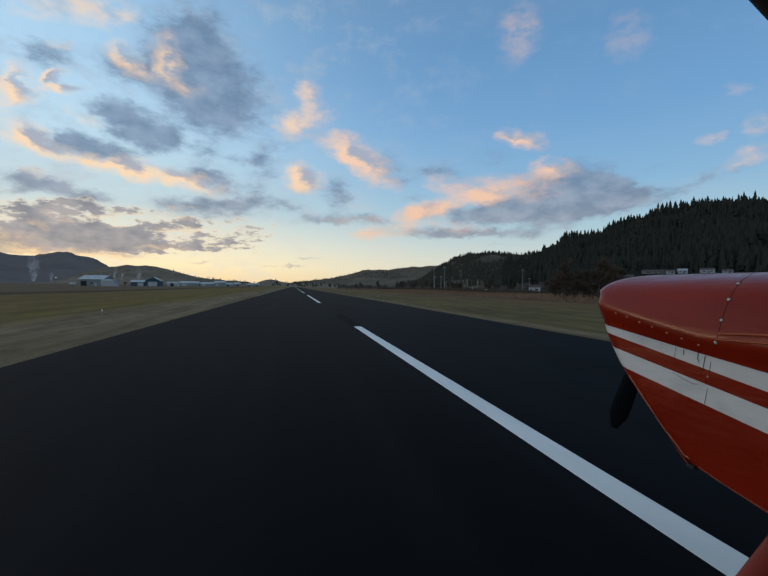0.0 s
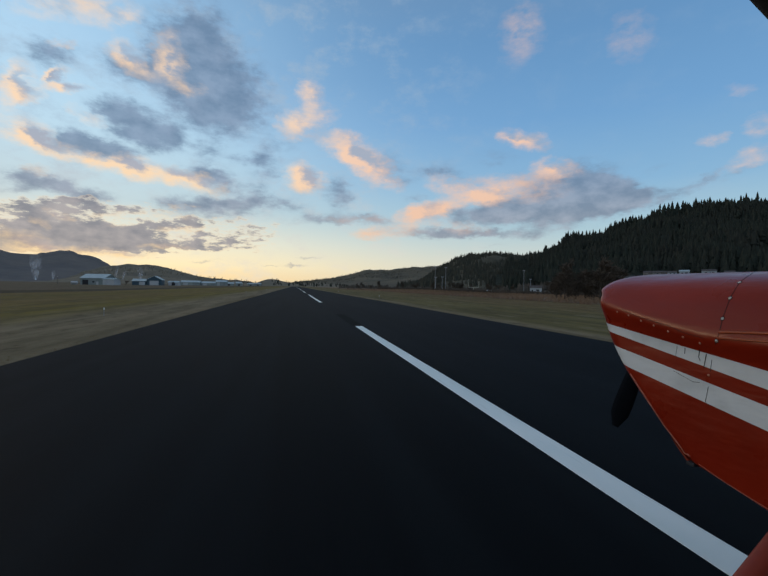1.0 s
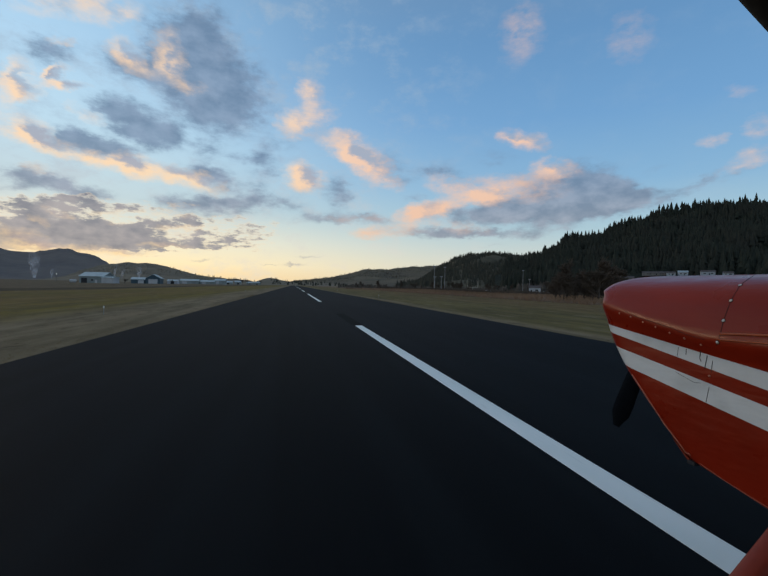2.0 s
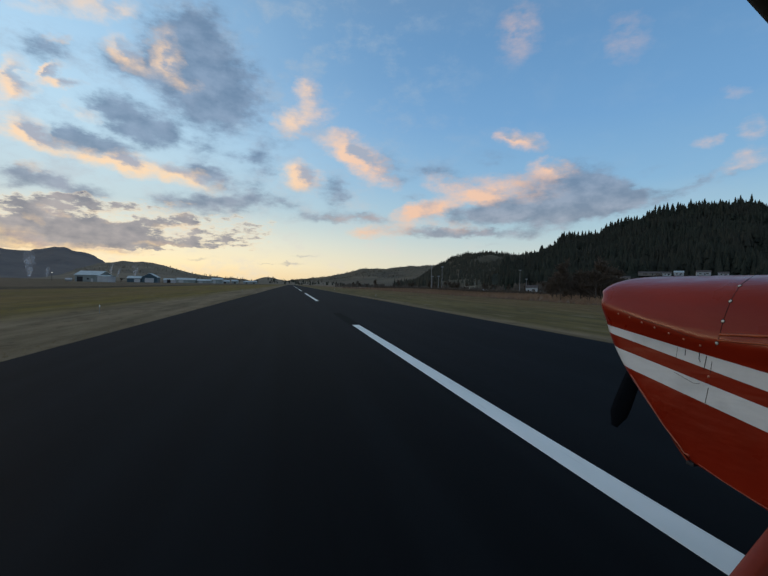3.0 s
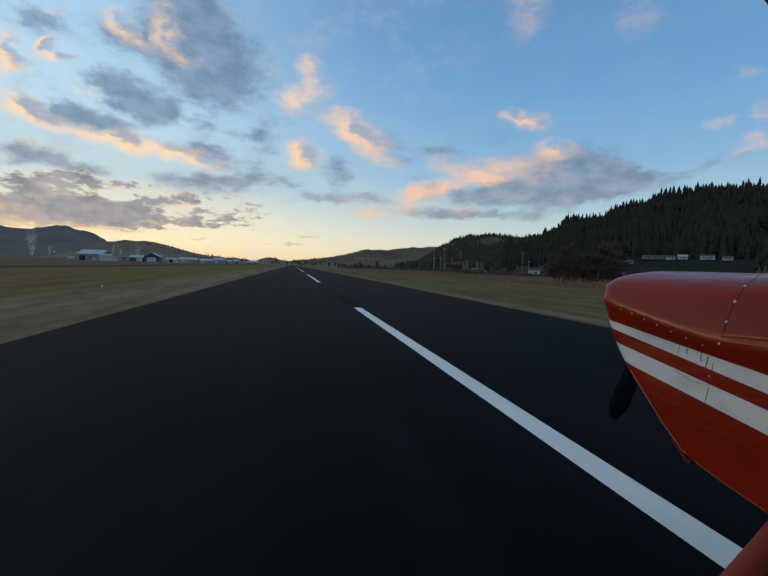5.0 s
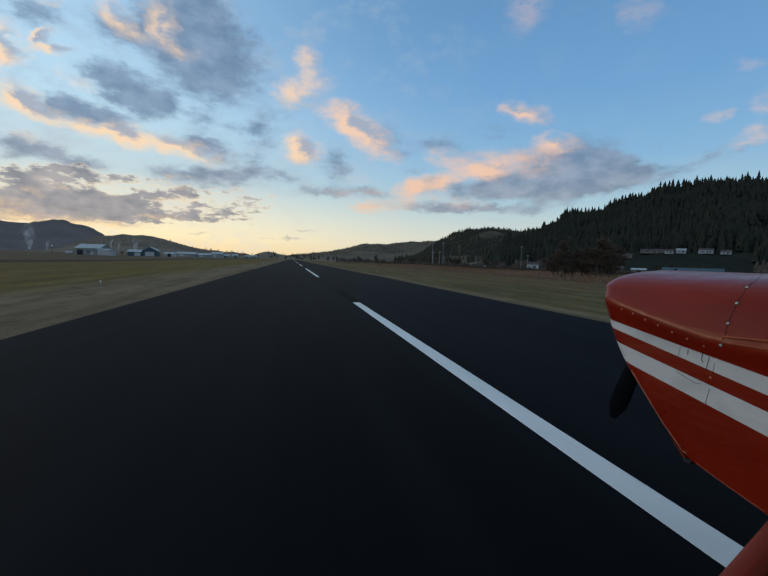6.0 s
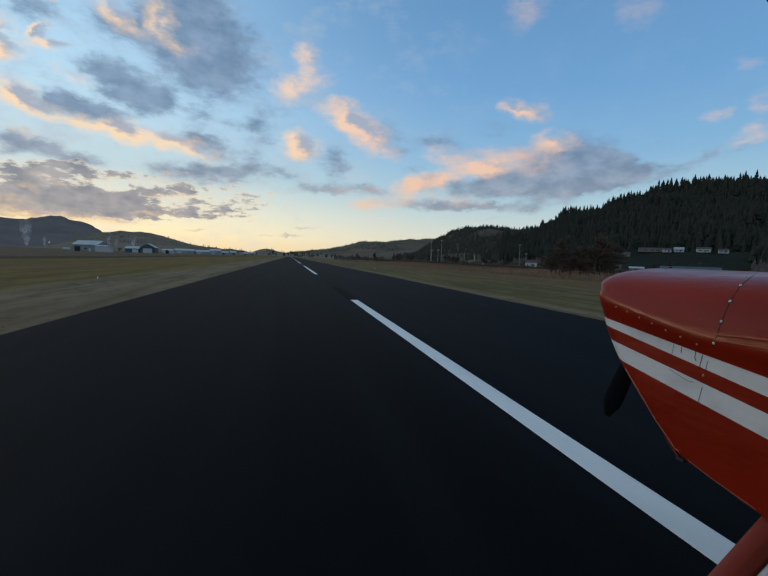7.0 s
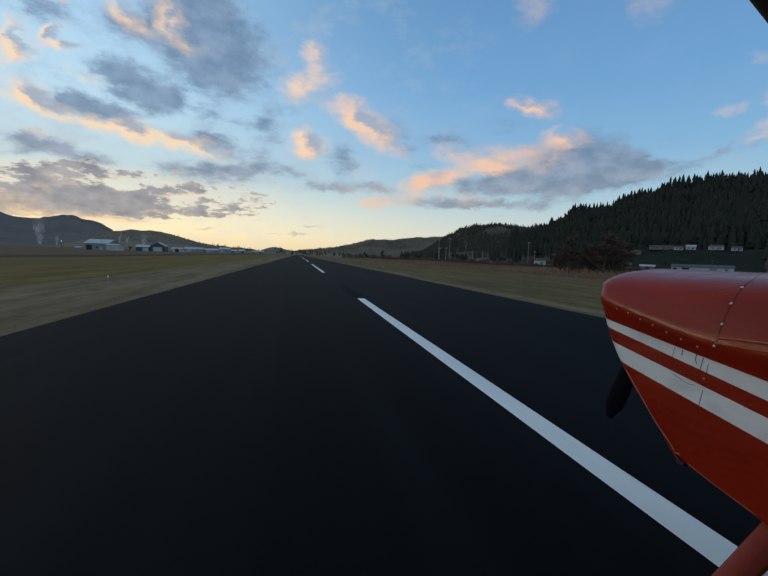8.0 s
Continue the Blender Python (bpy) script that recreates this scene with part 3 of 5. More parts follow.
# ---- ground, runway ----
LEFT, RIGHT = -5.30, 9.70
rings = [0.0] + [2.0 * 1.12 ** k for k in range(70)]
rings = [r for r in rings if r < 4800] + [4850.0]
verts, faces, spokes = [], [], 180
for r in rings:
    for k in range(spokes):
        a = 2 * math.pi * k / spokes
        x, y = 2 + r * math.sin(a), r * math.cos(a)
        verts.append((x, y, swell(x, y) if r < 900 else swell(x, y) * max(0.0, 1 - (r - 900) / 900)))
for i in range(len(rings) - 1):
    for k in range(spokes):
        j = (k + 1) % spokes
        faces.append((i * spokes + k, i * spokes + j, (i + 1) * spokes + j, (i + 1) * spokes + k))
ground = tagged(new("ground", raw("ground", verts, faces, FIELD, True)), "mown dry winter grass field beside the runway", "grass field", kind="structure")

bm = bmesh.new()
xs = [LEFT, LEFT + 0.05] + [LEFT + (RIGHT - LEFT) * k / 12 for k in range(1, 12)] + [RIGHT - 0.05, RIGHT]
ys = [-60 + 20 * k for k in range(12)] + [200, 300, 450, 700, 1000]
grid = [[bm.verts.new((x + (0.10 * noise.noise((y * 0.9, x, 2.0)) if x in (LEFT, RIGHT) else 0), y, (-0.05 if x in (LEFT, RIGHT) else 0.0))) for x in xs] for y in
        sorted(set(ys + [2.0 * k for k in range(-10, 60)]))]
for s, t in zip(grid, grid[1:]):
    for k in range(len(xs) - 1):
        bm.faces.new((s[k], s[k + 1], t[k + 1], t[k]))
runway = tagged(new("runway", mesh_of("runway", bm, ASPHALT)), "smooth black asphalt runway with painted centreline", "runway", kind="structure")

# Centreline dashes, 36.6 m long with gaps of 24.4 m
DASH_LEFT, DASH_RIGHT, DASH_START = 2.422, 2.715, 16.6
for k in range(-1, 12):
    a = DASH_START - 36.6 + 61.0 * k
    bm = bmesh.new()
    cuts = 24
    row = [[bm.verts.new((x + 0.006 * noise.noise((y * 1.3, x * 5, 1.0)), y, z)) for x, z in ((DASH_LEFT, 0.0005), (DASH_LEFT + 0.008, 0.004), (DASH_RIGHT - 0.008, 0.004), (DASH_RIGHT, 0.0005))]
           for y in [a + 36.6 * i / cuts for i in range(cuts + 1)]]
    for s, t in zip(row, row[1:]):
        for i in range(3):
            bm.faces.new((s[i], s[i + 1], t[i + 1], t[i]))
    ob = tagged(new("centreline_dash", mesh_of("centreline_dash", bm, PAINT)), "long white painted centreline dash on the runway", "runway marking", "centreline dashes", "structure")


# strips where older paint was blacked out, beyond the head of each dash
BLACKOUT = material("blackout_paint", mottled((0.0016, 0.0018, 0.0022), (0.0042, 0.0048, 0.0056), 0.7, 20.0, (1, 0.3, 1)), 0.85, spec=0.04)
for k in range(0, 4):
    a = DASH_START + 61.0 * k + 0.15
    bm = bmesh.new()
    row = [[bm.verts.new((x + 0.05 * noise.noise((y * 1.7, x * 3, 4.0)), y, 0.0015)) for x in (DASH_LEFT - 0.10, DASH_LEFT + 0.1, DASH_RIGHT - 0.1, DASH_RIGHT + 0.08)] for y in [a + 7.0 * i / 14 for i in range(15)]]
    for s, t in zip(row, row[1:]):
        for i in range(3):
            bm.faces.new((s[i], s[i + 1], t[i + 1], t[i]))
    tagged(new("blackout_strip", mesh_of("blackout_strip", bm, BLACKOUT)), "matt black strip over old runway paint", "runway marking", "blackout strips", "structure")


# ---- hills ----
def polar(bearing_deg, r):
    a = radians(bearing_deg)
    return r * math.sin(a), r * math.cos(a)


def hump(b, centre, rise_deg, width, power=2):
    return rise_deg * math.exp(-abs((b - centre) / width) ** power)


def make_hill(name, label, ridge, b0, b1, near, crest, back, mat, cut, canopy=0.0, rough=0.12):
    """A hill whose crest stands ridge(bearing) degrees high, seen from the runway. Returns its height function and the object."""
    def z_at(b, r):
        top = math.tan(radians(ridge(b))) * crest - canopy
        u = (r - near) / (crest - near)
        prof = max(0.0, u) ** 1.15 if u < 1 else max(0.0, 1 - ((r - crest) / (back - crest)) ** 2)
        x, y = polar(b, r)
        lumps = noise.fractal((x / crest * 14, y / crest * 14, 1.7), 1.0, 2.0, 4) * rough * top * min(1.0, max(0.0, u) * 2) * (1 if u < 0.9 else 0.35)
        return max(-1.0, top * prof + lumps) if u > 0 else -1.0
    nb, nr = cut
    verts, faces = [], []
    for i in range(nr + 1):
        r = near + (back - near) * i / nr
        for k in range(nb + 1):
            b = b0 + (b1 - b0) * k / nb
            x, y = polar(b, r)
            verts.append((x, y, z_at(b, r)))
    for i in range(nr):
        for k in range(nb):
            o = i * (nb + 1) + k
            faces.append((o, o + 1, o + nb + 2, o + nb + 1))
    ob = tagged(new(name, raw(name, verts, faces, mat, True)), label, "hill", kind="structure")
    return z_at, ob


def big_ridge(b):
    return hump(b, 51.5, 9.7, 21.5) + 0.25 * noise.noise((b * 0.5, 0, 0)) + hump(b, 36, 0.7, 3)


def mid_ridge(b):
    return hump(b, 28.5, 4.9, 10.5, 4) + 0.15 * noise.noise((b * 0.7, 5, 0))


def far_ridge(b):
    return hump(b, 21.5, 3.25, 17.0) + hump(b, 9.6, 0.5, 1.9) + 0.10 * noise.noise((b * 0.9, 9, 0))


def left_ridge(b):
    return hump(b, -34, 4.3, 6.2) + hump(b, -25.1, 2.35, 3.2) + hump(b, -20, 1.0, 6) + hump(b, -21.9, 0.7, 1.7) + 0.35 * noise.noise((b * 0.45, 2, 0)) + 0.14 * noise.noise((b * 1.6, 4, 0)) + 0.05 * noise.noise((b * 6.0, 8, 0))


def near_left_ridge(b):
    return hump(b, -18.8, 2.25, 6.0, 2.6) + hump(b, -9, 0.75, 6.5, 2) + 0.12 * noise.noise((b * 0.9, 7, 0)) + 0.04 * noise.noise((b * 5.0, 3, 0))


def low_ridge(b):
    return hump(b, -3.4, 0.85, 1.9) + hump(b, 2.0, 0.55, 5.0, 4) + 0.04 * noise.noise((b * 2, 1, 0))


big_z, _ = make_hill("forest_hill", "steep hill under dark conifer forest", big_ridge, 27, 86, 480, 1350, 2000, FOREST_FLOOR, (130, 40), 16.0)
mid_z, _ = make_hill("wooded_hill", "rounded hill with dark woods and cleared patches", mid_ridge, 12, 46, 900, 2200, 2900, CLEARED, (110, 34), 12.0)
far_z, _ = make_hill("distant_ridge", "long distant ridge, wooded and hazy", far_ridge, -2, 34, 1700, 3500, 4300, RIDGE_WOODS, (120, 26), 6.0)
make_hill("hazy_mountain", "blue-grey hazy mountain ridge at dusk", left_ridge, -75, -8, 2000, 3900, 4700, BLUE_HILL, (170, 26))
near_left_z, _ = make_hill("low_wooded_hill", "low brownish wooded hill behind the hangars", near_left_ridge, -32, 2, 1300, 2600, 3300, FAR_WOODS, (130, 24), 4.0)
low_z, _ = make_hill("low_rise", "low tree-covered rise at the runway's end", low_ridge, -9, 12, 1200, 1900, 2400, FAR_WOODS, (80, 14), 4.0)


def conifer_verts(x, y, z, h, w, tiers, sides, rng):
    """A fir: ragged tiers of boughs round a thin stem."""
    v, f = [], []
    lean = (rng.uniform(-0.03, 0.03) * h, rng.uniform(-0.03, 0.03) * h)
    for k in range(tiers):
        lo, hi = k / tiers * 0.86 + 0.06, min(1.0, (k + 1.75) / tiers * 0.86 + 0.10)
        rad = w * (1 - lo) ** 0.8
        turn = rng.uniform(0, 6.28)
        o = len(v)
        for s in range(sides):
            a = turn + 2 * math.pi * s / sides
            q = rad * rng.uniform(0.6, 1.2)
            v.append((x + lean[0] * lo + q * math.cos(a), y + lean[1] * lo + q * math.sin(a), z + h * (lo + rng.uniform(-0.03, 0.03))))
        v.append((x + lean[0], y + lean[1], z + h * (1.0 if k == tiers - 1 else hi)))
        f += [(o + s, o + (s + 1) % sides, o + sides) for s in range(sides)]
    return v, f


def plant_woods(name, label, count, spot, tiers, sides, mat, seed):
    rng = random.Random(seed)
    verts, faces = [], []
    for _ in range(count):
        got = spot(rng)
        if got is None:
            continue
        x, y, z, h, w = got
        v, f = conifer_verts(x, y, z, h, w, tiers, sides, rng)
        o = len(verts)
        verts += v
        faces += [tuple(i + o for i in t) for t in f]
    return tagged(new(name, raw(name, verts, faces, mat)), label, "forest", kind="stuff")


def slope_spot(z_at, b0, b1, near, crest, reach, tall, over=1.03, gaps=9.0):
    def spot(rng):
        b = rng.uniform(b0, b1)
        r = near + (crest * over - near) * rng.random() ** reach
        x, y = polar(b, r)
        if noise.noise((x * 0.0045, y * 0.0045, 7.0)) > gaps or (41 < b < 54 and r < 625):
            return None
        clump = noise.noise((x * 0.012, y * 0.012, 4.0))
        h = rng.uniform(0.5, 1.0) * tall * (1 + 0.55 * clump)
        return x, y, z_at(b, r) - 1.0, h, h * rng.uniform(0.17, 0.27)
    return spot


plant_woods("conifer_forest", "dense dark green conifer forest on the hill", 13000, slope_spot(big_z, 28, 74, 520, 1350, 0.75, 24), 3, 6, CONIFER, 3)
plant_woods("ridge_firs", "dark firs standing along the hill's crest", 520, slope_spot(big_z, 28, 74, 1300, 1350, 1.0, 40), 5, 7, CONIFER, 4)
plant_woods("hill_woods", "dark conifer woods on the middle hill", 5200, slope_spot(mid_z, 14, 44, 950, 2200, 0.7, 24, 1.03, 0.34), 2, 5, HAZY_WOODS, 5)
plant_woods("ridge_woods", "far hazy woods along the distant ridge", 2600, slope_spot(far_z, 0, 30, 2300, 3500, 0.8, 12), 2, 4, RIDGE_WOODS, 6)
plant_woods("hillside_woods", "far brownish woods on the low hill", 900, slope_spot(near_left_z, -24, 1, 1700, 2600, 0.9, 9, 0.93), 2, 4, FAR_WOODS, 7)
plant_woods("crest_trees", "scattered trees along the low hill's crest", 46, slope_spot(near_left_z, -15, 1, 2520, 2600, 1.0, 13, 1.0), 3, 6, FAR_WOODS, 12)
plant_woods("end_woods", "small dark trees beyond the runway's end", 170, slope_spot(low_z, -3, 11, 1250, 1850, 1.0, 13, 1.0), 3, 5, CONIFER, 8)
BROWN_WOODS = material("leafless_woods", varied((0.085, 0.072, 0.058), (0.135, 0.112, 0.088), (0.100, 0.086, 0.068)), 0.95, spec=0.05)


def foot_spot(rng):
    b = rng.uniform(6, 72)
    r = rng.uniform(455, 600)
    if 40 < b < 54:
        return None
    x, y = polar(b, r)
    h = rng.uniform(5, 13) * (0.8 + 0.5 * noise.noise((b * 0.8, 3.0, 0))) * (0.5 if b < 30 else 1.0)
    return x, y, max(-0.5, big_z(b, r) if b > 28 else -0.5), h, h * rng.uniform(0.3, 0.5)


plant_woods("leafless_woods", "brown leafless woods at the hill's foot", 1700, foot_spot, 3, 6, BROWN_WOODS, 9)


# ---- more materials ----
def livery(n):
    """Red aircraft paint with two white stripes along the side."""
    v = n.coord()
    p = n.split(v)
    red = n.mix(n.range(n.noise(v, 3.0, 4.0), 0.35, 0.7), (0.270, 0.018, 0.005, 1), (0.215, 0.014, 0.004, 1))
    red = n.mix(n.range(n.noise(n.map(v, scale=(1, 0.2, 1)), 22.0, 4.0), 0.58, 0.78, 0.0, 0.25), red, (0.32, 0.04, 0.012, 1))
    white = n.mix(n.range(n.noise(v, 7.0, 5.0), 0.45, 0.75), (0.77, 0.80, 0.79, 1), (0.64, 0.67, 0.66, 1))
    y = n.math("ADD", p[1], 1.0)
    # above the seam the dome's light and shade are put into a second red
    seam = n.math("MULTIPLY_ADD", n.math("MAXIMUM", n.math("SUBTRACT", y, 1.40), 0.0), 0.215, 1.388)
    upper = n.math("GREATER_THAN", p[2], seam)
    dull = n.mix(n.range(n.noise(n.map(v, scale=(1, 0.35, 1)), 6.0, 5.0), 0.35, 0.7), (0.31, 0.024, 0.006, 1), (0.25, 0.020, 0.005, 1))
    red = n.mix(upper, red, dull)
    mask = None
    for top, up, low, down in ((1.149, 0.129, 1.044, 0.163), (0.991, 0.158, 0.891, 0.169)):
        under = n.math("LESS_THAN", p[2], n.math("MULTIPLY_ADD", y, up, top))
        over = n.math("GREATER_THAN", p[2], n.math("MULTIPLY_ADD", y, down, low))
        band = n.math("MULTIPLY", under, over)
        mask = band if mask is None else n.math("ADD", mask, band)
    return n.mix(mask, red, white)


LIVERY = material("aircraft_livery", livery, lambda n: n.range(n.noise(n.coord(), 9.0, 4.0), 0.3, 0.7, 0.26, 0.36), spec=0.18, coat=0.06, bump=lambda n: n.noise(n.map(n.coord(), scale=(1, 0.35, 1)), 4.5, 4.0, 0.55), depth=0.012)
RED_PAINT = material("red_paint", mottled((0.27, 0.030, 0.010), (0.21, 0.025, 0.009), 3.0), 0.5, spec=0.25, coat=0.05)
WHITE_PAINT = material("white_paint", mottled((0.62, 0.63, 0.62), (0.5, 0.51, 0.5), 3.0), 0.4)
SEAM = material("dark_seam", (0.012, 0.010, 0.009, 1), 0.8)
SCREW = material("steel_screw", mottled((0.80, 0.77, 0.68), (0.62, 0.59, 0.52), 60.0), 0.35, metal=0.2)
RIVET = material("painted_rivet", mottled((0.60, 0.30, 0.20), (0.50, 0.20, 0.12), 40.0), 0.35)
# the orange tone paints in the sky's glint along the door edge
DOOR_EDGE = material("orange_glint_edge", mottled((0.42, 0.085, 0.020), (0.30, 0.045, 0.012), 9.0), 0.3, spec=0.4)
# pale tone: light caught on the chin's lip is put into the colour
LIP = material("bright_edge", mottled((0.55, 0.22, 0.13), (0.45, 0.10, 0.05), 25.0), 0.35)
RUBBER = material("black_rubber", mottled((0.018, 0.018, 0.018), (0.035, 0.034, 0.032), 6.0), 0.85, spec=0.2)
BLADE = material("propeller_black", mottled((0.008, 0.010, 0.012), (0.013, 0.015, 0.018), 5.0), 0.9, spec=0.02)
ROOF_STEEL = material("pale_roof_steel", mottled((0.38, 0.46, 0.46), (0.50, 0.57, 0.56), 0.3, 12.0), 0.5, spec=0.4)
WHITE_WALL = material("white_wall", mottled((0.40, 0.42, 0.43), (0.52, 0.53, 0.53), 0.4), 0.7)
PALE_WALL = material("pale_green_wall", mottled((0.20, 0.25, 0.24), (0.30, 0.34, 0.32), 0.4), 0.7)
GREY_WALL = material("grey_green_wall", mottled((0.19, 0.23, 0.22), (0.26, 0.29, 0.28), 0.4), 0.75)
BLUE_WALL = material("dark_blue_wall", mottled((0.030, 0.070, 0.095), (0.05, 0.095, 0.12), 0.4), 0.7)
DARK_GAP = material("dark_opening", (0.02, 0.022, 0.026, 1), 0.8)
BROWN_ROOF = material("brown_shingles", mottled((0.075, 0.062, 0.055), (0.12, 0.10, 0.09), 0.6, 20.0), 0.9)
TEAL_ROOF = material("teal_roof_steel", mottled((0.035, 0.075, 0.085), (0.06, 0.11, 0.12), 0.3, 12.0), 0.55, spec=0.3)
TAN_WALL = material("tan_siding", mottled((0.19, 0.165, 0.14), (0.26, 0.23, 0.20), 0.5), 0.8)
PANE = material("window_pane", (0.03, 0.04, 0.05, 1), 0.08, spec=0.8)
STEEL = material("galvanised_steel", mottled((0.20, 0.21, 0.22), (0.30, 0.31, 0.32), 2.0), 0.55, metal=0.4)
WOOD = material("weathered_pole", mottled((0.09, 0.075, 0.06), (0.15, 0.125, 0.10), 2.0, 12.0, (1, 1, 0.1)), 0.9)
YELLOW = material("goal_paint", mottled((0.50, 0.47, 0.36), (0.60, 0.57, 0.46), 2.0), 0.5)
LENS = material("clear_lens", mottled((0.82, 0.82, 0.78), (0.70, 0.71, 0.68), 30.0), 0.2)
LAMP = bpy.data.materials.new("lamp_glow")
LAMP.use_nodes = True
lamp_net = Net(LAMP.node_tree)
lamp_shader = LAMP.node_tree.nodes.new("ShaderNodeEmission")
lamp_shader.inputs[0].default_value, lamp_shader.inputs[1].default_value = (1.0, 0.93, 0.8, 1), 6.0
lamp_net.put(LAMP.node_tree.nodes.new("ShaderNodeOutputMaterial").inputs[0], lamp_shader.outputs[0])
STEAM = bpy.data.materials.new("thin_steam")
STEAM.use_nodes = True
steam_net = Net(STEAM.node_tree)
steam_white = STEAM.node_tree.nodes.new("ShaderNodeBsdfDiffuse")
steam_white.inputs[0].default_value = (0.85, 0.85, 0.87, 1)
steam_clear = STEAM.node_tree.nodes.new("ShaderNodeBsdfTransparent")
steam_mix = STEAM.node_tree.nodes.new("ShaderNodeMixShader")
steam_up = steam_net.split(steam_net.coord("Generated"))[2]
steam_wisps = steam_net.range(steam_net.noise(steam_net.map(steam_net.coord(), scale=(1, 1, 0.5)), 0.16, 5.0, 0.6), 0.36, 0.68, 0.0, 0.36, True)
steam_net.put(steam_mix.inputs[0], steam_net.math("MULTIPLY", steam_wisps, steam_net.range(steam_up, 0.45, 1.0, 1.0, 0.0)))
steam_net.put(steam_mix.inputs[1], steam_clear.outputs[0]), steam_net.put(steam_mix.inputs[2], steam_white.outputs[0])
steam_net.put(STEAM.node_tree.nodes.new("ShaderNodeOutputMaterial").inputs[0], steam_mix.outputs[0])


# ---- the aircraft: engine cowling, fuselage, landing gear, propeller ----
AX, AY = 2.12, 1.0
EYE = Vector((0.0, 0.0, 1.63))
plane = thing("light_aircraft", (AX, AY, 0.0), "red light aircraft with two white stripes, standing on the runway", "aircraft")


def ease(a, b, v):
    u = min(1.0, max(0.0, (v - a) / (b - a)))
    return u * u * (3 - 2 * u)


CREASE, TOP, FLOOR = 1.386, 1.672, 0.740


def cowl_slice(z):
    """Half width, foremost point and length of the rounded nose of the cowling at a height."""
    if z > CREASE:
        u = (z - CREASE) / (TOP - CREASE)
        half = 0.462 - 0.112 * u ** 2.2 - 0.352 * (1 - math.sqrt(max(0.0, 1 - u ** 8))) + 0.014 * math.exp(-(u / 0.20) ** 2)
        front = 2.08 + 0.035 * ease(0.15, 0.55, u) - 0.075 * u ** 8
    else:
        half = 0.448 + 0.028 * ease(CREASE - 0.085, CREASE, z) - 0.012 * ease(1.15, 0.75, z) ** 2
        front = 2.08 - 0.02 * ease(1.40, 1.25, z)
    chin = 1.955 + (z - 1.20) * 1.10
    floor = 1.60 + (z - 0.862) * 5.2
    sharp = 0.02
    for other in (chin, floor):
        d = front - other
        front = (front + other) / 2 - math.sqrt(d * d + sharp * sharp) / 2
    return half, front, 0.17


def cowl_point(z, s):
    """s runs from 0 at the rear of the left side to 1 at the middle of the nose."""
    half, front, rounding = cowl_slice(z)
    rear = 0.35
    rounding = min(rounding, max(0.02, front - rear - 0.02))
    if s < 0.45:
        x, y = -half, rear + (front - rounding - rear) * s / 0.45
    else:
        a = (s - 0.45) / 0.55 * math.pi / 2
        x, y = -half * math.cos(a) ** (2 / 2.7), front - rounding + rounding * math.sin(a) ** (2 / 2.7)
    lift = 0.21 * 0.06 * math.log1p(math.exp((y - 1.40) / 0.06)) * math.exp(-((z - CREASE) / 0.15) ** 2)
    return Vector((AX + x, y, z + lift))


heights = [FLOOR + (CREASE - FLOOR) * k / 34 for k in range(35)] + [CREASE + (TOP - CREASE) * math.sin(k / 22 * math.pi / 2) for k in range(1, 23)]
steps = [k / 12 * 0.45 for k in range(12)] + [0.45 + 0.55 * k / 18 for k in range(19)]
bm = bmesh.new()
rows_of = []
for z in heights:
    left = [cowl_point(z, s) for s in steps]
    line = left + [Vector((2 * AX - p.x, p.y, p.z)) for p in left[-2::-1]]
    rows_of.append([bm.verts.new(p - Vector((AX, AY, 0))) for p in line])
for s, t in zip(rows_of, rows_of[1:]):
    for k in range(len(s) - 1):
        bm.faces.new((s[k], s[k + 1], t[k + 1], t[k]))
bm.faces.new(rows_of[0])
bmesh.ops.remove_doubles(bm, verts=bm.verts[:], dist=0.0008)
bm.normal_update()
from mathutils.bvhtree import BVHTree
skin = BVHTree.FromBMesh(bm)
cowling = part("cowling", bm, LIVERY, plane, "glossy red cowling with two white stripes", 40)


def on_skin(y, z, out=0.0):
    """The point of the cowling's skin behind a point of its side plane, and the way out of it; in the aircraft's own axes."""
    origin = EYE - Vector((AX, AY, 0))
    way_there = (Vector((1.67, y, z)) - EYE).normalized()
    hit, normal, _, _ = skin.ray_cast(origin, way_there)
    if hit is None:
        hit, normal, _, _ = skin.find_nearest(Vector((1.67 - AX, y - AY, z)))
    if normal.dot(way_there) > 0:
        normal = -normal
    return hit + normal * out, normal


def seam_line(name, pts, mat, radius, parent, label=""):
    fine = []
    for (y0, z0), (y1, z1) in zip(pts, pts[1:]):
        for k in range(5):
            fine.append(on_skin(y0 + (y1 - y0) * k / 5, z0 + (z1 - z0) * k / 5, radius * 0.3)[0])
    fine.append(on_skin(*pts[-1], radius * 0.3)[0])
    return part(name, tube(bmesh.new(), fine, radius, 5), mat, parent, label, 180)


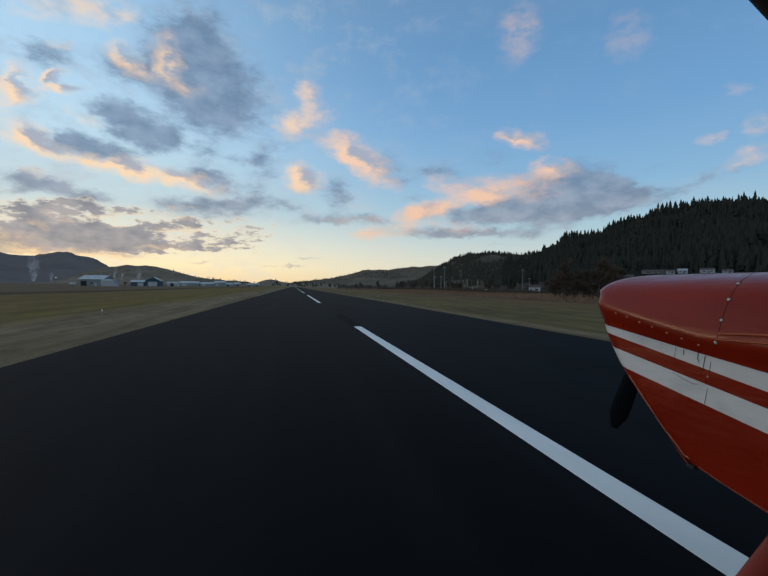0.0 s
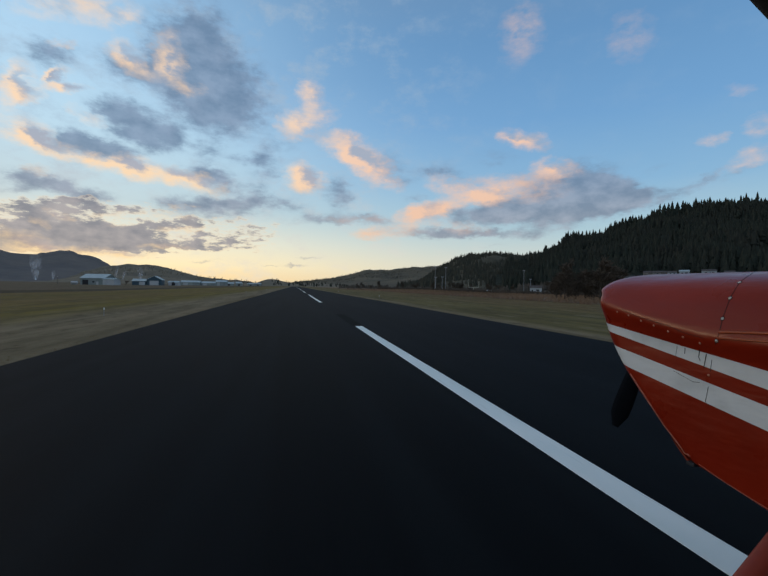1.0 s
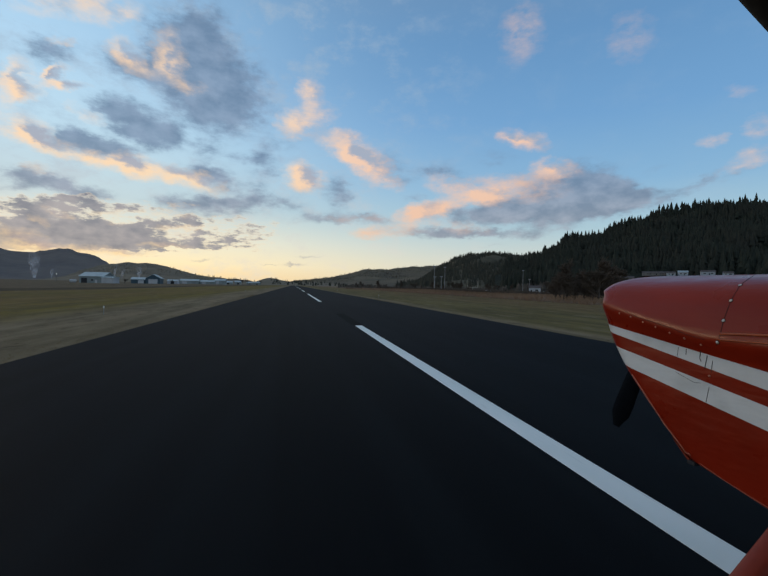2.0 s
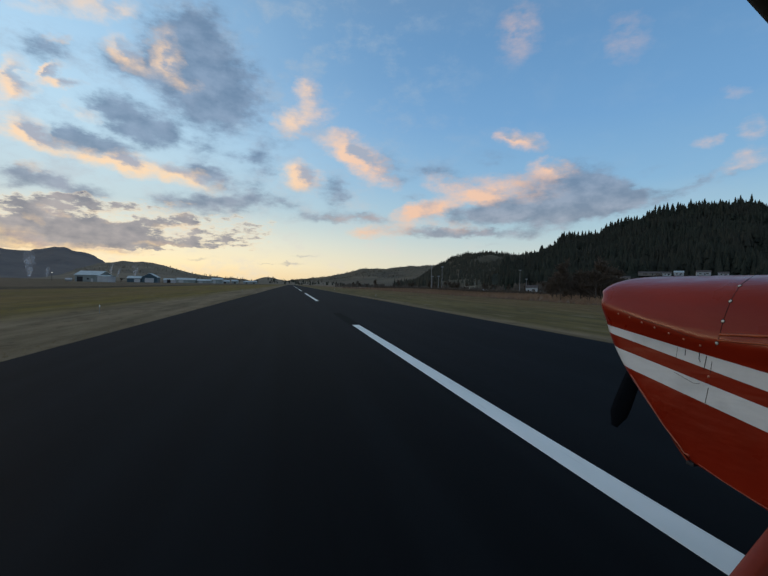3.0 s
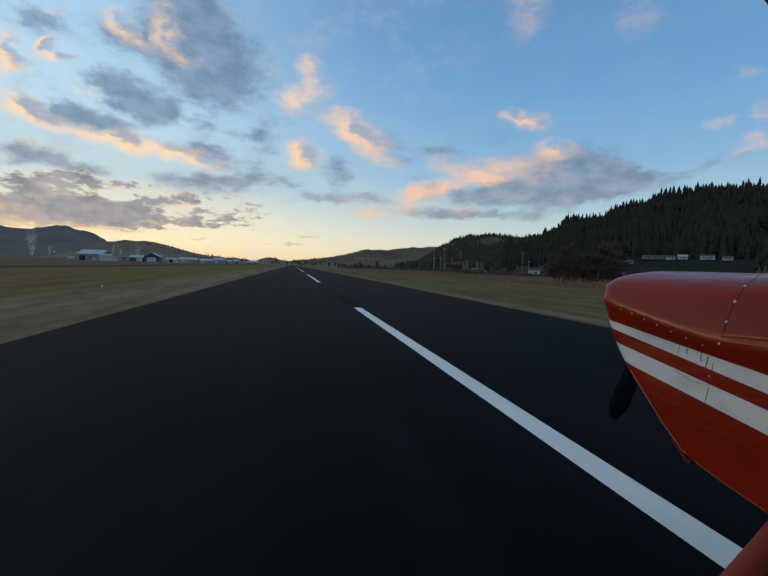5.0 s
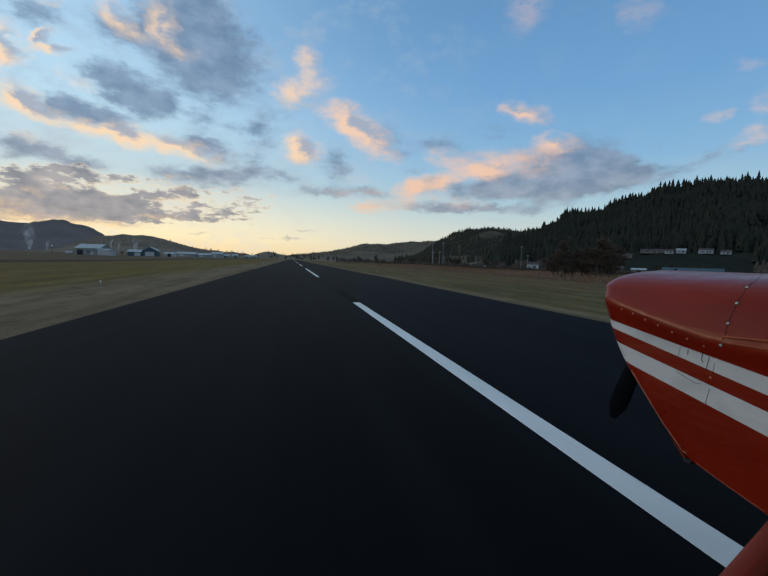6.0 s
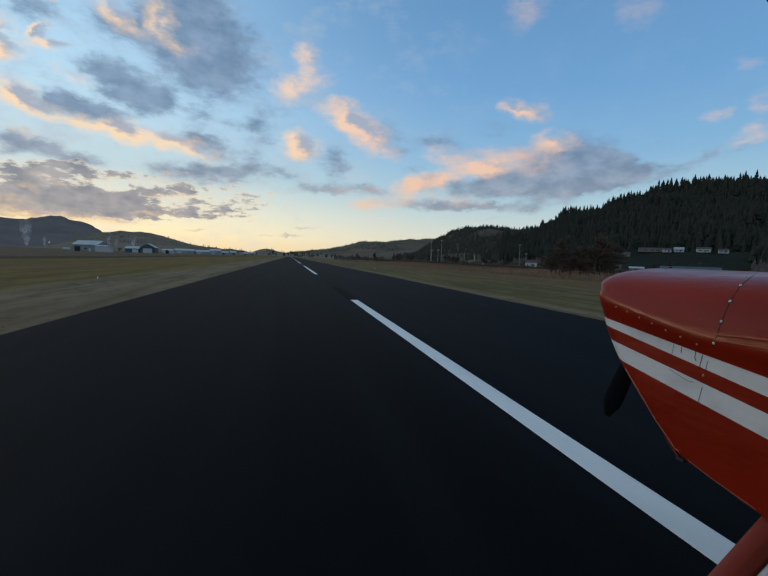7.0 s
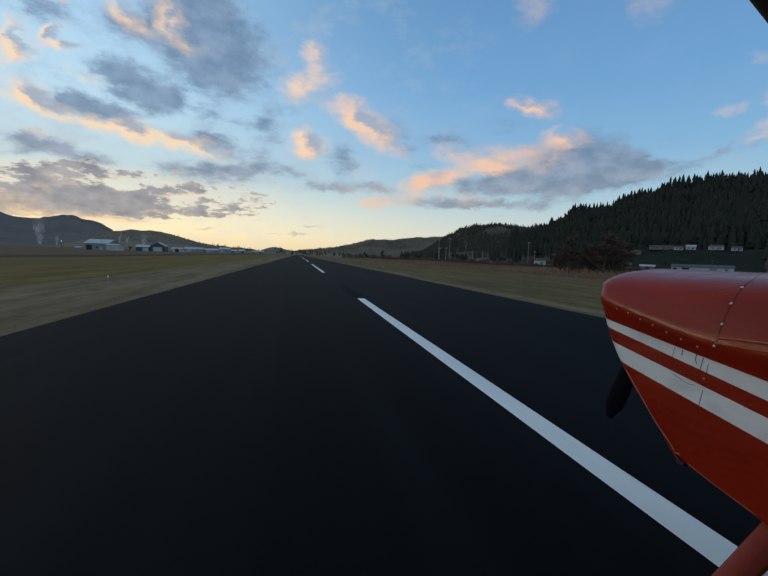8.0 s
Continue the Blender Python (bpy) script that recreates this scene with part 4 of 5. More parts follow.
def stud(name, y, z, radius, mat, parent, label=""):
    """A domed fastener head with a slot."""
    p, n = on_skin(y, z)
    bm = bmesh.new()
    prof = [(1.0, 0.0), (1.0, 0.25), (0.75, 0.5), (0.35, 0.62), (0.3, 0.45)]
    q = n.to_track_quat("Z", "Y")
    loops = [[bm.verts.new(p + q @ Vector((radius * r * math.cos(k * math.pi / 5), radius * r * math.sin(k * math.pi / 5), radius * h))) for k in range(10)] for r, h in prof]
    for s, t in zip(loops, loops[1:]):
        for k in range(10):
            bm.faces.new((s[k], s[(k + 1) % 10], t[(k + 1) % 10], t[k]))
    bm.faces.new(loops[-1])
    return part(name, bm, mat, parent, label, 40)


seam_line("panel_seam", [(1.208, 1.661), (1.259, 1.618), (1.293, 1.554), (1.320, 1.472), (1.332, 1.412), (1.347, 1.366)], SEAM, 0.0011, cowling, "dark gap between two panels")
seam_line("panel_seam", [(1.360, 1.304), (1.365, 1.256)], SEAM, 0.0011, cowling)
seam_line("panel_seam", [(1.372, 1.194), (1.384, 1.127)], SEAM, 0.0011, cowling)
seam_line("panel_seam", [(1.383, 1.323), (1.393, 1.264)], SEAM, 0.0014, cowling)
seam_line("door_edge", [(1.330, 1.416), (1.250, 1.424), (1.164, 1.430), (1.06, 1.436), (0.90, 1.444)], DOOR_EDGE, 0.0065, cowling, "raised lower edge of the cowling door")
seam_line("door_edge", [(1.338, 1.394), (1.250, 1.397), (1.164, 1.401), (1.06, 1.405), (0.90, 1.410)], DOOR_EDGE, 0.0050, cowling)
seam_line("nose_seam", [(1.833, 1.479), (1.753, 1.455), (1.637, 1.433), (1.558, 1.420), (1.485, 1.398), (1.396, 1.385)], SEAM, 0.0010, cowling)
seam_line("latch", [(1.516, 1.339), (1.523, 1.290)], SEAM, 0.0008, cowling)
seam_line("latch", [(1.478, 1.335), (1.479, 1.310)], SEAM, 0.0014, cowling)
seam_line("latch", [(1.412, 1.338), (1.416, 1.306), (1.409, 1.293)], SEAM, 0.0014, cowling)
seam_line("cable", [(1.531, 1.226), (1.485, 1.212), (1.438, 1.198), (1.410, 1.202)], SEAM, 0.0009, cowling, "thin dark cable along the stripe")
seam_line("lower_edge", [(1.771, 1.164), (1.670, 1.065), (1.577, 0.975), (1.490, 0.907), (1.457, 0.873)], LIP, 0.0030, cowling, "bright edge of the chin, its highlight painted on")
seam_line("bottom_seam", [(1.407, 0.866), (1.302, 0.842), (1.210, 0.826), (1.134, 0.814)], LIP, 0.0012, cowling)
for y, z in ((1.260, 1.616), (1.293, 1.554), (1.320, 1.472), (1.342, 1.381)):
    head = stud("fastener", y, z, 0.0060, SCREW, cowling, "bright steel fastener")
    ring_at, ring_out = on_skin(y, z)
    part("washer", tube(bmesh.new(), [ring_at - ring_out * 0.001, ring_at + ring_out * 0.0007], 0.0084, 16), SEAM, head, "dark washer under the fastener head")
for y, z in ((1.865, 1.464), (1.790, 1.451), (1.713, 1.431), (1.639, 1.414), (1.562, 1.395), (1.488, 1.379), (1.411, 1.362), (1.372, 1.240)):
    stud("rivet", y, z, 0.0050, RIVET, cowling)
bm = bmesh.new()
prism(bm, [(0.565, 0.924), (0.49, 0.862), (0.462, 0.844), (0.486, 0.848), (0.53, 0.888)], -0.424, -0.39, "x")
part("chin_scoop", bm, RED_PAINT, cowling, "small red scoop under the nose")
bm = box(bmesh.new(), (-0.436, 0.440, 0.836), (-0.392, 0.476, 0.852), 0.004)
part("scoop_opening", bm, DARK_GAP, cowling, "black mouth of the scoop")

# fuselage behind the cowling, tapering to the tail
bm = bmesh.new()
loops = []
for y, half, low_z, high_z in ((-0.652, 0.452, 0.745, 1.675), (-1.0, 0.47, 0.74, 1.95), (-1.5, 0.49, 0.72, 2.25), (-2.3, 0.46, 0.72, 2.22), (-3.6, 0.30, 0.78, 1.62), (-5.2, 0.10, 0.86, 1.32), (-5.6, 0.03, 0.95, 1.25)):
    ring = []
    for k in range(24):
        a = 2 * math.pi * k / 24
        c, s = math.cos(a), math.sin(a)
        ring.append(bm.verts.new((half * math.copysign(abs(c) ** 0.6, c), y, (low_z + high_z) / 2 + (high_z - low_z) / 2 * math.copysign(abs(s) ** 0.6, s))))
    loops.append(ring)
for s, t in zip(loops, loops[1:]):
    for k in range(24):
        bm.faces.new((s[k], s[(k + 1) % 24], t[(k + 1) % 24], t[k]))
bm.faces.new(loops[0]), bm.faces.new(loops[-1])
part("fuselage", bm, LIVERY, plane, "", 40)


def gear_leg(side):
    """A faired leg that splays outwards from the fuselage, with its wheel."""
    bm = bmesh.new()
    a, b = Vector((side * 0.30, 0.110, 0.830)), Vector((side * 1.00, 0.118, 0.205))
    loops = []
    for u in (0.0, 0.25, 0.5, 0.75, 1.0):
        ring = []
        for k in range(16):
            c, s = math.cos(2 * math.pi * k / 16), math.sin(2 * math.pi * k / 16)
            ring.append(bm.verts.new(a.lerp(b, u) + Vector((0, 1, 0)) * 0.050 * (1 - 0.2 * u) * math.copysign(abs(c) ** 0.8, c) +
                                     (b - a).cross(Vector((0, 1, 0))).normalized() * 0.042 * s))
        loops.append(ring)
    for s, t in zip(loops, loops[1:]):
        for k in range(16):
            bm.faces.new((s[k], s[(k + 1) % 16], t[(k + 1) % 16], t[k]))
    bm.faces.new(loops[0]), bm.faces.new(loops[-1])
    leg = part("landing_leg", bm, RED_PAINT, plane, "red faired landing gear leg", 50)
    part("line_cover", tube(bmesh.new(), [a + Vector((0, -0.075, 0.0)), b + Vector((0, -0.06, 0.0))], 0.018, 10), WHITE_PAINT, leg, "white brake line cover behind the leg", 60)
    x = side * 1.06
    bm = bmesh.new()
    loops = []
    for r, w in ((0.12, 0.055), (0.17, 0.075), (0.21, 0.06), (0.228, 0.03), (0.23, 0.0), (0.228, -0.03), (0.21, -0.06), (0.17, -0.075), (0.12, -0.055)):
        loops.append([bm.verts.new((x + w, 0.10 + r * math.cos(2 * math.pi * k / 32), 0.232 + r * math.sin(2 * math.pi * k / 32))) for k in range(32)])
    for s, t in zip(loops, loops[1:] + loops[:1]):
        for k in range(32):
            bm.faces.new((s[k], s[(k + 1) % 32], t[(k + 1) % 32], t[k]))
    part("tyre", bm, RUBBER, leg, "black rubber tyre", 50)
    part("rim", tube(bmesh.new(), [(x - 0.05, 0.10, 0.232), (x, 0.10, 0.232), (x + 0.05, 0.10, 0.232)], [0.115, 0.10, 0.115], 24), WHITE_PAINT, leg, "white wheel rim", 50)


gear_leg(-1.0)
gear_leg(1.0)

# wing over the camera, struts, windscreen and tail
bm = bmesh.new()
foil = [(0.0, 0.0), (-0.03, 0.05), (-0.12, 0.10), (-0.35, 0.13), (-0.75, 0.10), (-1.45, 0.012), (-1.45, 0.0), (-0.75, -0.012), (-0.2, -0.015)]
loops = [[bm.verts.new((x, -0.37 + c, 2.262 + d + abs(x) * 0.018)) for c, d in foil] for x in (-4.9, -4.6, -2.4, -0.5, 0.0, 0.5, 2.4, 4.6, 4.9)]
for s, t in zip(loops, loops[1:]):
    for k in range(len(foil)):
        j = (k + 1) % len(foil)
        bm.faces.new((s[k], s[j], t[j], t[k]))
bm.faces.new(loops[0]), bm.faces.new(loops[-1])
part("wing", bm, RED_PAINT, plane, "red high wing with a shaded underside", 50)
for side in (-1, 1):
    part("wing_strut", tube(bmesh.new(), [(side * 0.385, -0.815, 0.80), (side * 1.517, -0.407, 2.285)], 0.022, 12), RUBBER, plane, "slim dark wing strut", 60)
    part("tailplane", prism(bmesh.new(), [(side * 0.05, -5.0), (side * 1.35, -5.25), (side * 1.40, -5.75), (side * 0.05, -5.85)], 1.16, 1.20, "z"), RED_PAINT, plane)
part("fin", prism(bmesh.new(), [(-4.75, 1.28), (-5.35, 2.05), (-5.80, 2.05), (-5.85, 1.0), (-5.3, 1.0)], -0.02, 0.02, "x"), RED_PAINT, plane)
part("windscreen", prism(bmesh.new(), [(-0.66, 1.672), (-1.10, 2.24), (-1.16, 2.24), (-1.00, 1.95), (-0.70, 1.665)], -0.40, 0.40, "x"), PANE, plane, "dark clear windscreen")

HUB = Vector((0.0, 1.16, 1.22))
bm = bmesh.new()
loops = []
for d, r in ((-0.12, 0.06), (-0.04, 0.11), (0.02, 0.115), (0.10, 0.09), (0.17, 0.045), (0.20, 0.006)):
    loops.append([bm.verts.new(HUB + Vector((r * math.cos(2 * math.pi * k / 20), d, r * math.sin(2 * math.pi * k / 20)))) for k in range(20)])
for s, t in zip(loops, loops[1:]):
    for k in range(20):
        bm.faces.new((s[k], s[(k + 1) % 20], t[(k + 1) % 20], t[k]))
bm.faces.new(loops[-1])
propeller = part("propeller", bm, BLADE, plane, "black two-bladed propeller at rest", 60)
for turn in (0.0, 180.0):
    a = radians(203 + turn)
    out, across = Vector((math.sin(a), 0, math.cos(a))), Vector((math.cos(a), 0, -math.sin(a)))
    bm = bmesh.new()
    loops = []
    for u in (0.06, 0.16, 0.26, 0.35, 0.42, 0.46, 0.485, 0.498):
        wide, twist = 0.034 + 0.018 * math.sin(min(1, u / 0.6) * 2.2) - 0.034 * ease(0.40, 0.51, u), radians(50 - 42 * u)
        ring = []
        for k in range(12):
            c, s = math.cos(2 * math.pi * k / 12), math.sin(2 * math.pi * k / 12)
            lx, ly = wide * c, 0.011 * s * (1.4 - u)
            ring.append(bm.verts.new(HUB + out * u + across * (lx * math.cos(twist) - ly * math.sin(twist)) + Vector((0, 1, 0)) * (lx * math.sin(twist) + ly * math.cos(twist))))
        loops.append(ring)
    for s, t in zip(loops, loops[1:]):
        for k in range(12):
            bm.faces.new((s[k], s[(k + 1) % 12], t[(k + 1) % 12], t[k]))
    bm.faces.new(loops[0]), bm.faces.new(loops[-1])
    part("blade", bm, BLADE, propeller, "", 50)


# ---- hangars, sheds and houses ----
def hall(name, at, turn, length, width, eave, ridge, wall, roof, label, category, doors=(), windows=(), group=""):
    """A gabled building with its ridge along its own x. Doors and windows: (face, middle, sill, width, height, material); faces: front, right."""
    ob = thing(name, at, label, category, group, turn=turn)
    hx, hy = length / 2, width / 2
    bm = bmesh.new()
    prism(bm, [(-hy, -0.5), (hy, -0.5), (hy, eave), (0, ridge), (-hy, eave)], -hx, hx, "x")
    body = part("wall", bm, wall, ob)
    over, thick = 0.45, 0.18
    for side in (-1, 1):
        slope = (ridge - eave) / hy
        pts = [(0, ridge + 0.02), (side * (hy + over), eave - slope * over + 0.02), (side * (hy + over), eave - slope * over + thick), (0, ridge + thick)]
        sheet = part("roof", prism(bmesh.new(), pts, -hx - over, hx + over, "x"), roof, ob)
        ribs = max(4, int(length / 2.0))
        for k in range(ribs + 1):
            x = -hx - over + (length + 2 * over) * k / ribs
            rib = [(0, ridge + thick), (side * (hy + over), eave - slope * over + thick), (side * (hy + over), eave - slope * over + thick + 0.05), (0, ridge + thick + 0.05)]
            part("roof_rib", prism(bmesh.new(), rib, x - 0.04, x + 0.04, "x"), roof, sheet)
    for kind, spec in [("door", d) for d in doors] + [("window", w) for w in windows]:
        face, mid, sill, w, h, mat = spec
        bm, fb = bmesh.new(), bmesh.new()
        if face == "front":
            box(bm, (mid - w / 2, -hy - 0.06, sill), (mid + w / 2, -hy + 0.02, sill + h))
            box(fb, (mid - w / 2 - 0.12, -hy - 0.09, sill + h), (mid + w / 2 + 0.12, -hy + 0.02, sill + h + 0.15))
        else:
            s = 1 if face == "right" else -1
            xs_ = sorted((s * (hx - 0.02), s * (hx + 0.06)))
            xt_ = sorted((s * (hx - 0.02), s * (hx + 0.09)))
            box(bm, (xs_[0], mid - w / 2, sill), (xs_[1], mid + w / 2, sill + h))
            box(fb, (xt_[0], mid - w / 2 - 0.12, sill + h), (xt_[1], mid + w / 2 + 0.12, sill + h + 0.15))
        leaf = part(kind, bm, mat, ob)
        part("lintel", fb, wall, leaf)
    return ob


HANGARS = "hangars along the airfield"
hall("hangar", (-127.5, 312, 0), -8, 15.0, 13.0, 4.4, 7.0, GREY_WALL, ROOF_STEEL, "grey-green hangar with a pale steel roof", "hangar",
     [("front", -4.5, 0, 3.6, 3.2, DARK_GAP), ("front", 3.0, 0, 1.2, 2.1, WHITE_WALL)], [("front", 0.5, 1.4, 1.4, 1.0, PANE)], HANGARS)
hall("hangar_annex", (-117.0, 305, 0), -8, 6.8, 8.0, 3.6, 4.2, WHITE_WALL, ROOF_STEEL, "low white annex beside the grey-green hangar", "shed",
     [("front", 0.0, 0, 4.8, 2.9, WHITE_WALL)], (), HANGARS)
hall("hangar", (-131.5, 402, 0), 4, 10.5, 11.0, 3.4, 5.2, BLUE_WALL, ROOF_STEEL, "low blue hangar with a pale roof and white door", "hangar",
     [("front", 2.4, 0, 4.5, 2.8, WHITE_WALL)], (), HANGARS)
hall("hangar", (-120.0, 404, 0), -84, 14.0, 11.5, 4.7, 7.9, BLUE_WALL, ROOF_STEEL, "tall dark blue gabled hangar with white doors", "hangar",
     [("right", 0.0, 0, 7.0, 3.8, WHITE_WALL), ("front", 1.0, 0, 4.0, 3.5, WHITE_WALL)], (), HANGARS)
hall("shed", (-112.0, 432, 0), 0, 9.0, 7.0, 2.8, 4.0, WHITE_WALL, ROOF_STEEL, "small pale shed behind the blue hangars", "shed", [("front", 0, 0, 3.0, 2.3, DARK_GAP)], (), HANGARS)
for x, y, length, ridge in ((-139, 618, 24, 6.2), (-116, 622, 20, 5.4), (-99, 616, 14, 7.4)):
    hall("hangar", (x, y, 0), 3, length, 13, ridge - 2.2, ridge, PALE_WALL, ROOF_STEEL, "long low pale green hangar in a row", "hangar",
         [("front", -length / 4, 0, length / 4, ridge - 2.9, WHITE_WALL), ("front", length / 4, 0, length / 4, ridge - 2.9, GREY_WALL)], (), HANGARS)
for x, y, length, ridge in ((-131, 905, 18, 6.5), (-111, 900, 13, 7.5), (-117, 1190, 16, 7.0), (-99, 1200, 19, 8.0)):
    hall("barn", (x, y, 0), 6, length, 12, ridge - 2.6, ridge, PALE_WALL, ROOF_STEEL, "far pale barn near the runway's end", "barn", [("front", 0, 0, 4, 3, DARK_GAP)], (), HANGARS)

tank = thing("fuel_tank", (-135.0, 297, 0), "white rounded fuel tank on saddles by the hangar", "tank")
part("shell", tube(bmesh.new(), [(-1.9, 0, 1.2), (-1.75, 0, 1.2), (-1.4, 0, 1.2), (1.4, 0, 1.2), (1.75, 0, 1.2), (1.9, 0, 1.2)], [0.25, 0.7, 0.9, 0.9, 0.7, 0.25], 20), WHITE_WALL, tank, "", 50)
for x in (-1.0, 1.0):
    part("saddle", box(bmesh.new(), (x - 0.15, -0.7, -0.4), (x + 0.15, 0.7, 0.6)), GREY_WALL, tank)


def yard_light(b, r, high):
    x, y = polar(b, r)
    ob = thing("yard_light", (x, y, -0.3), "lit yard light on a slim wooden pole", "lamp", "yard lights")
    part("pole", tube(bmesh.new(), [(0, 0, 0), (0, 0, high)], [0.14, 0.09], 8), WOOD, ob)
    part("arm", tube(bmesh.new(), [(0, 0, high - 0.3), (0.3, -0.4, high), (0.5, -0.9, high)], 0.04, 6), STEEL, ob)
    bm = bmesh.new()
    bmesh.ops.create_icosphere(bm, subdivisions=2, radius=0.13, matrix=Matrix.Translation((0.5, -0.9, high - 0.15)))
    part("lamp", bm, LAMP, ob, "glowing white lamp", 180)


yard_light(-25.9, 345, 5.6)
yard_light(-23.6, 352, 6.6)


def steam(b, r, base, high, spread, lean, seed):
    """A column of thin steam: lumpy sheaths inside one another that widen and drift as they rise."""
    x, y = polar(b, r)
    bm = bmesh.new()
    for k, share in enumerate((1.0, 0.62, 0.3)):
        loops = []
        for i in range(25):
            u = i / 24
            wide = share * spread * (0.22 + 0.55 * u) * (0.15 + 0.85 * math.sqrt(max(0.0, 1 - ((u - 0.55) / 0.46) ** 4 if u > 0.55 else 1.0)))
            mid = Vector((lean * u * u * high + spread * 0.25 * noise.noise((u * 4, seed, k)), 0, u * high))
            ring = []
            for a in range(20):
                c = Vector((math.cos(a * math.pi / 10), math.sin(a * math.pi / 10), 0))
                ring.append(bm.verts.new(mid + c * wide * (1 + 0.7 * noise.noise((c.x * 1.3 + seed, c.y * 1.3 + k, u * 7)))))
            loops.append(ring)
        for s, t in zip(loops, loops[1:]):
            for a in range(20):
                bm.faces.new((s[a], s[(a + 1) % 20], t[(a + 1) % 20], t[a]))
    ob = new("steam_plume", mesh_of("steam_plume", bm, STEAM, 180))
    ob.matrix_basis = pose(x, y, base)
    return tagged(ob, "thin white steam plume rising behind the hangars", "steam", "steam plumes", "stuff")


steam(-27.7, 900, 4, 44, 12.0, -0.05, 11)
steam(-26.3, 900, 4, 18, 4.5, 0.05, 12)
steam(-20.6, 900, 8, 26, 4.0, 0.10, 13)
steam(-19.9, 900, 8, 16, 4.0, 0.25, 14)
steam(-18.2, 900, 6, 26, 7.0, 0.05, 15)

# houses beyond the right-hand field
hall("trailer_house", (202, 323, -0.5), -34, 9.4, 5.0, 4.2, 5.8, WHITE_WALL, BROWN_ROOF, "small white house at the edge of the field", "house",
     [("front", -2.6, 0, 1.2, 2.1, DARK_GAP)], [("front", 1.6, 1.3, 2.4, 1.3, PANE)])
hall("long_house", (242, 285, -0.6), -42, 24.0, 8.0, 2.7, 4.6, TAN_WALL, BROWN_ROOF, "long low tan house with a brown roof", "house",
     [("front", 4.0, 0, 1.1, 2.1, DARK_GAP)], [("front", -8 + 3.6 * k, 1.0, 1.5, 1.1, PANE) for k in range(3)])
hall("workshop", (272, 238, -0.6), -48, 34.0, 12.0, 2.8, 4.6, WHITE_WALL, TEAL_ROOF, "long workshop with a dull teal metal roof and white walls", "workshop",
     [("front", -9.0, 0, 4.0, 2.4, DARK_GAP), ("front", 6.0, 0, 4.0, 2.4, GREY_WALL)], [("front", 13.0, 1.0, 1.5, 1.0, PANE)])
hall("field_shed", (251, 262, -0.6), -40, 9.0, 6.0, 2.4, 3.4, TAN_WALL, ROOF_STEEL, "small shed with a pale metal roof between the houses", "shed", [("front", 0, 0, 2.4, 2.0, DARK_GAP)], ())
for b, r, length, eave, lift, wall, roof, label in (
        (45.1, 596, 26, 2.8, 0.4, TAN_WALL, BROWN_ROOF, "long tan house on the clearing below the wooded hill"),
        (46.6, 588, 8, 2.8, 0.6, WHITE_WALL, BROWN_ROOF, "small white house on the clearing below the wooded hill"),
        (47.7, 590, 9, 3.4, 0.5, WHITE_WALL, ROOF_STEEL, "white house with a pale metal roof below the wooded hill"),
        (49.9, 602, 13, 3.6, 1.4, WHITE_WALL, BROWN_ROOF, "large white house high on the clearing below the hill"),
        (51.6, 600, 9, 2.8, 1.2, WHITE_WALL, BROWN_ROOF, "small white house on the clearing below the wooded hill"),
        (42.3, 570, 14, 3.0, 0.3, TAN_WALL, BROWN_ROOF, "tan house under bare trees below the wooded hill")):
    x, y = polar(b, r)
    hall("hillside_house", (x, y, big_z(b, r) + lift), -b + 6, length, 8, eave, eave + 1.7, wall, roof, label, "house",
         [("front", 1.0, 0, 1.0, 2.1, DARK_GAP)], [("front", -length / 4, 1.0, length * 0.18, 1.2, PANE), ("front", length / 4, 1.0, length * 0.18, 1.2, PANE)], "hillside houses")


def car(at, turn, mat, label):
    ob = thing("parked_car", at, label, "car", "parked cars", turn=turn)
    side_line = [(-2.2, 0.35), (2.2, 0.35), (2.25, 0.75), (1.35, 0.92), (0.75, 1.42), (-1.0, 1.45), (-1.7, 0.98), (-2.25, 0.9)]
    body = part("body", prism(bmesh.new(), side_line, -0.85, 0.85, "y"), mat, ob)
    part("glass", prism(bmesh.new(), [(1.15, 0.95), (0.70, 1.36), (-0.95, 1.38), (-1.5, 0.98)], -0.87, 0.87, "y"), PANE, body)
    for x in (-1.4, 1.4):
        for y in (-0.78, 0.78):
            wheel = part("wheel", tube(bmesh.new(), [(x, y - 0.1, 0.32), (x, y + 0.1, 0.32)], 0.32, 16), RUBBER, ob)


car((193.5, 318, -1.55), 30, WHITE_WALL, "small pale car parked beside the white house")
car((140.0, 285, -0.3), 10, WHITE_WALL, "white car parked behind the sports field")
car((158.0, 240, -0.3), -25, GREY_WALL, "grey car parked by the field's edge")


def flood_pole(x, y, high):
    ob = thing("floodlight_pole", (x, y, -1.8), "tall thin floodlight pole of the sports field", "pole", "floodlight poles")
    part("pole", tube(bmesh.new(), [(0, 0, 0), (0, 0, high)], [0.24, 0.16], 8), STEEL, ob)
    bar = part("crossbar", box(bmesh.new(), (-1.1, -0.08, high - 0.5), (1.1, 0.08, high - 0.3)), STEEL, ob)
    for k in (-1, 0, 1):
        part("floodlight", box(bmesh.new(), (k * 0.8 - 0.3, -0.35, high - 0.35), (k * 0.8 + 0.3, 0.1, high + 0.25), 0.05), STEEL, bar, "unlit floodlight")


for x, y, high in ((203, 344, 21), (206, 338, 13), (117, 314, 20), (111, 322, 21), (120, 330, 13), (106, 306, 12)):
    flood_pole(x, y, high)

goal = thing("goal_post", (123, 274, -0.4), "pale forked football goal post on the sports field", "goal post", turn=-22)
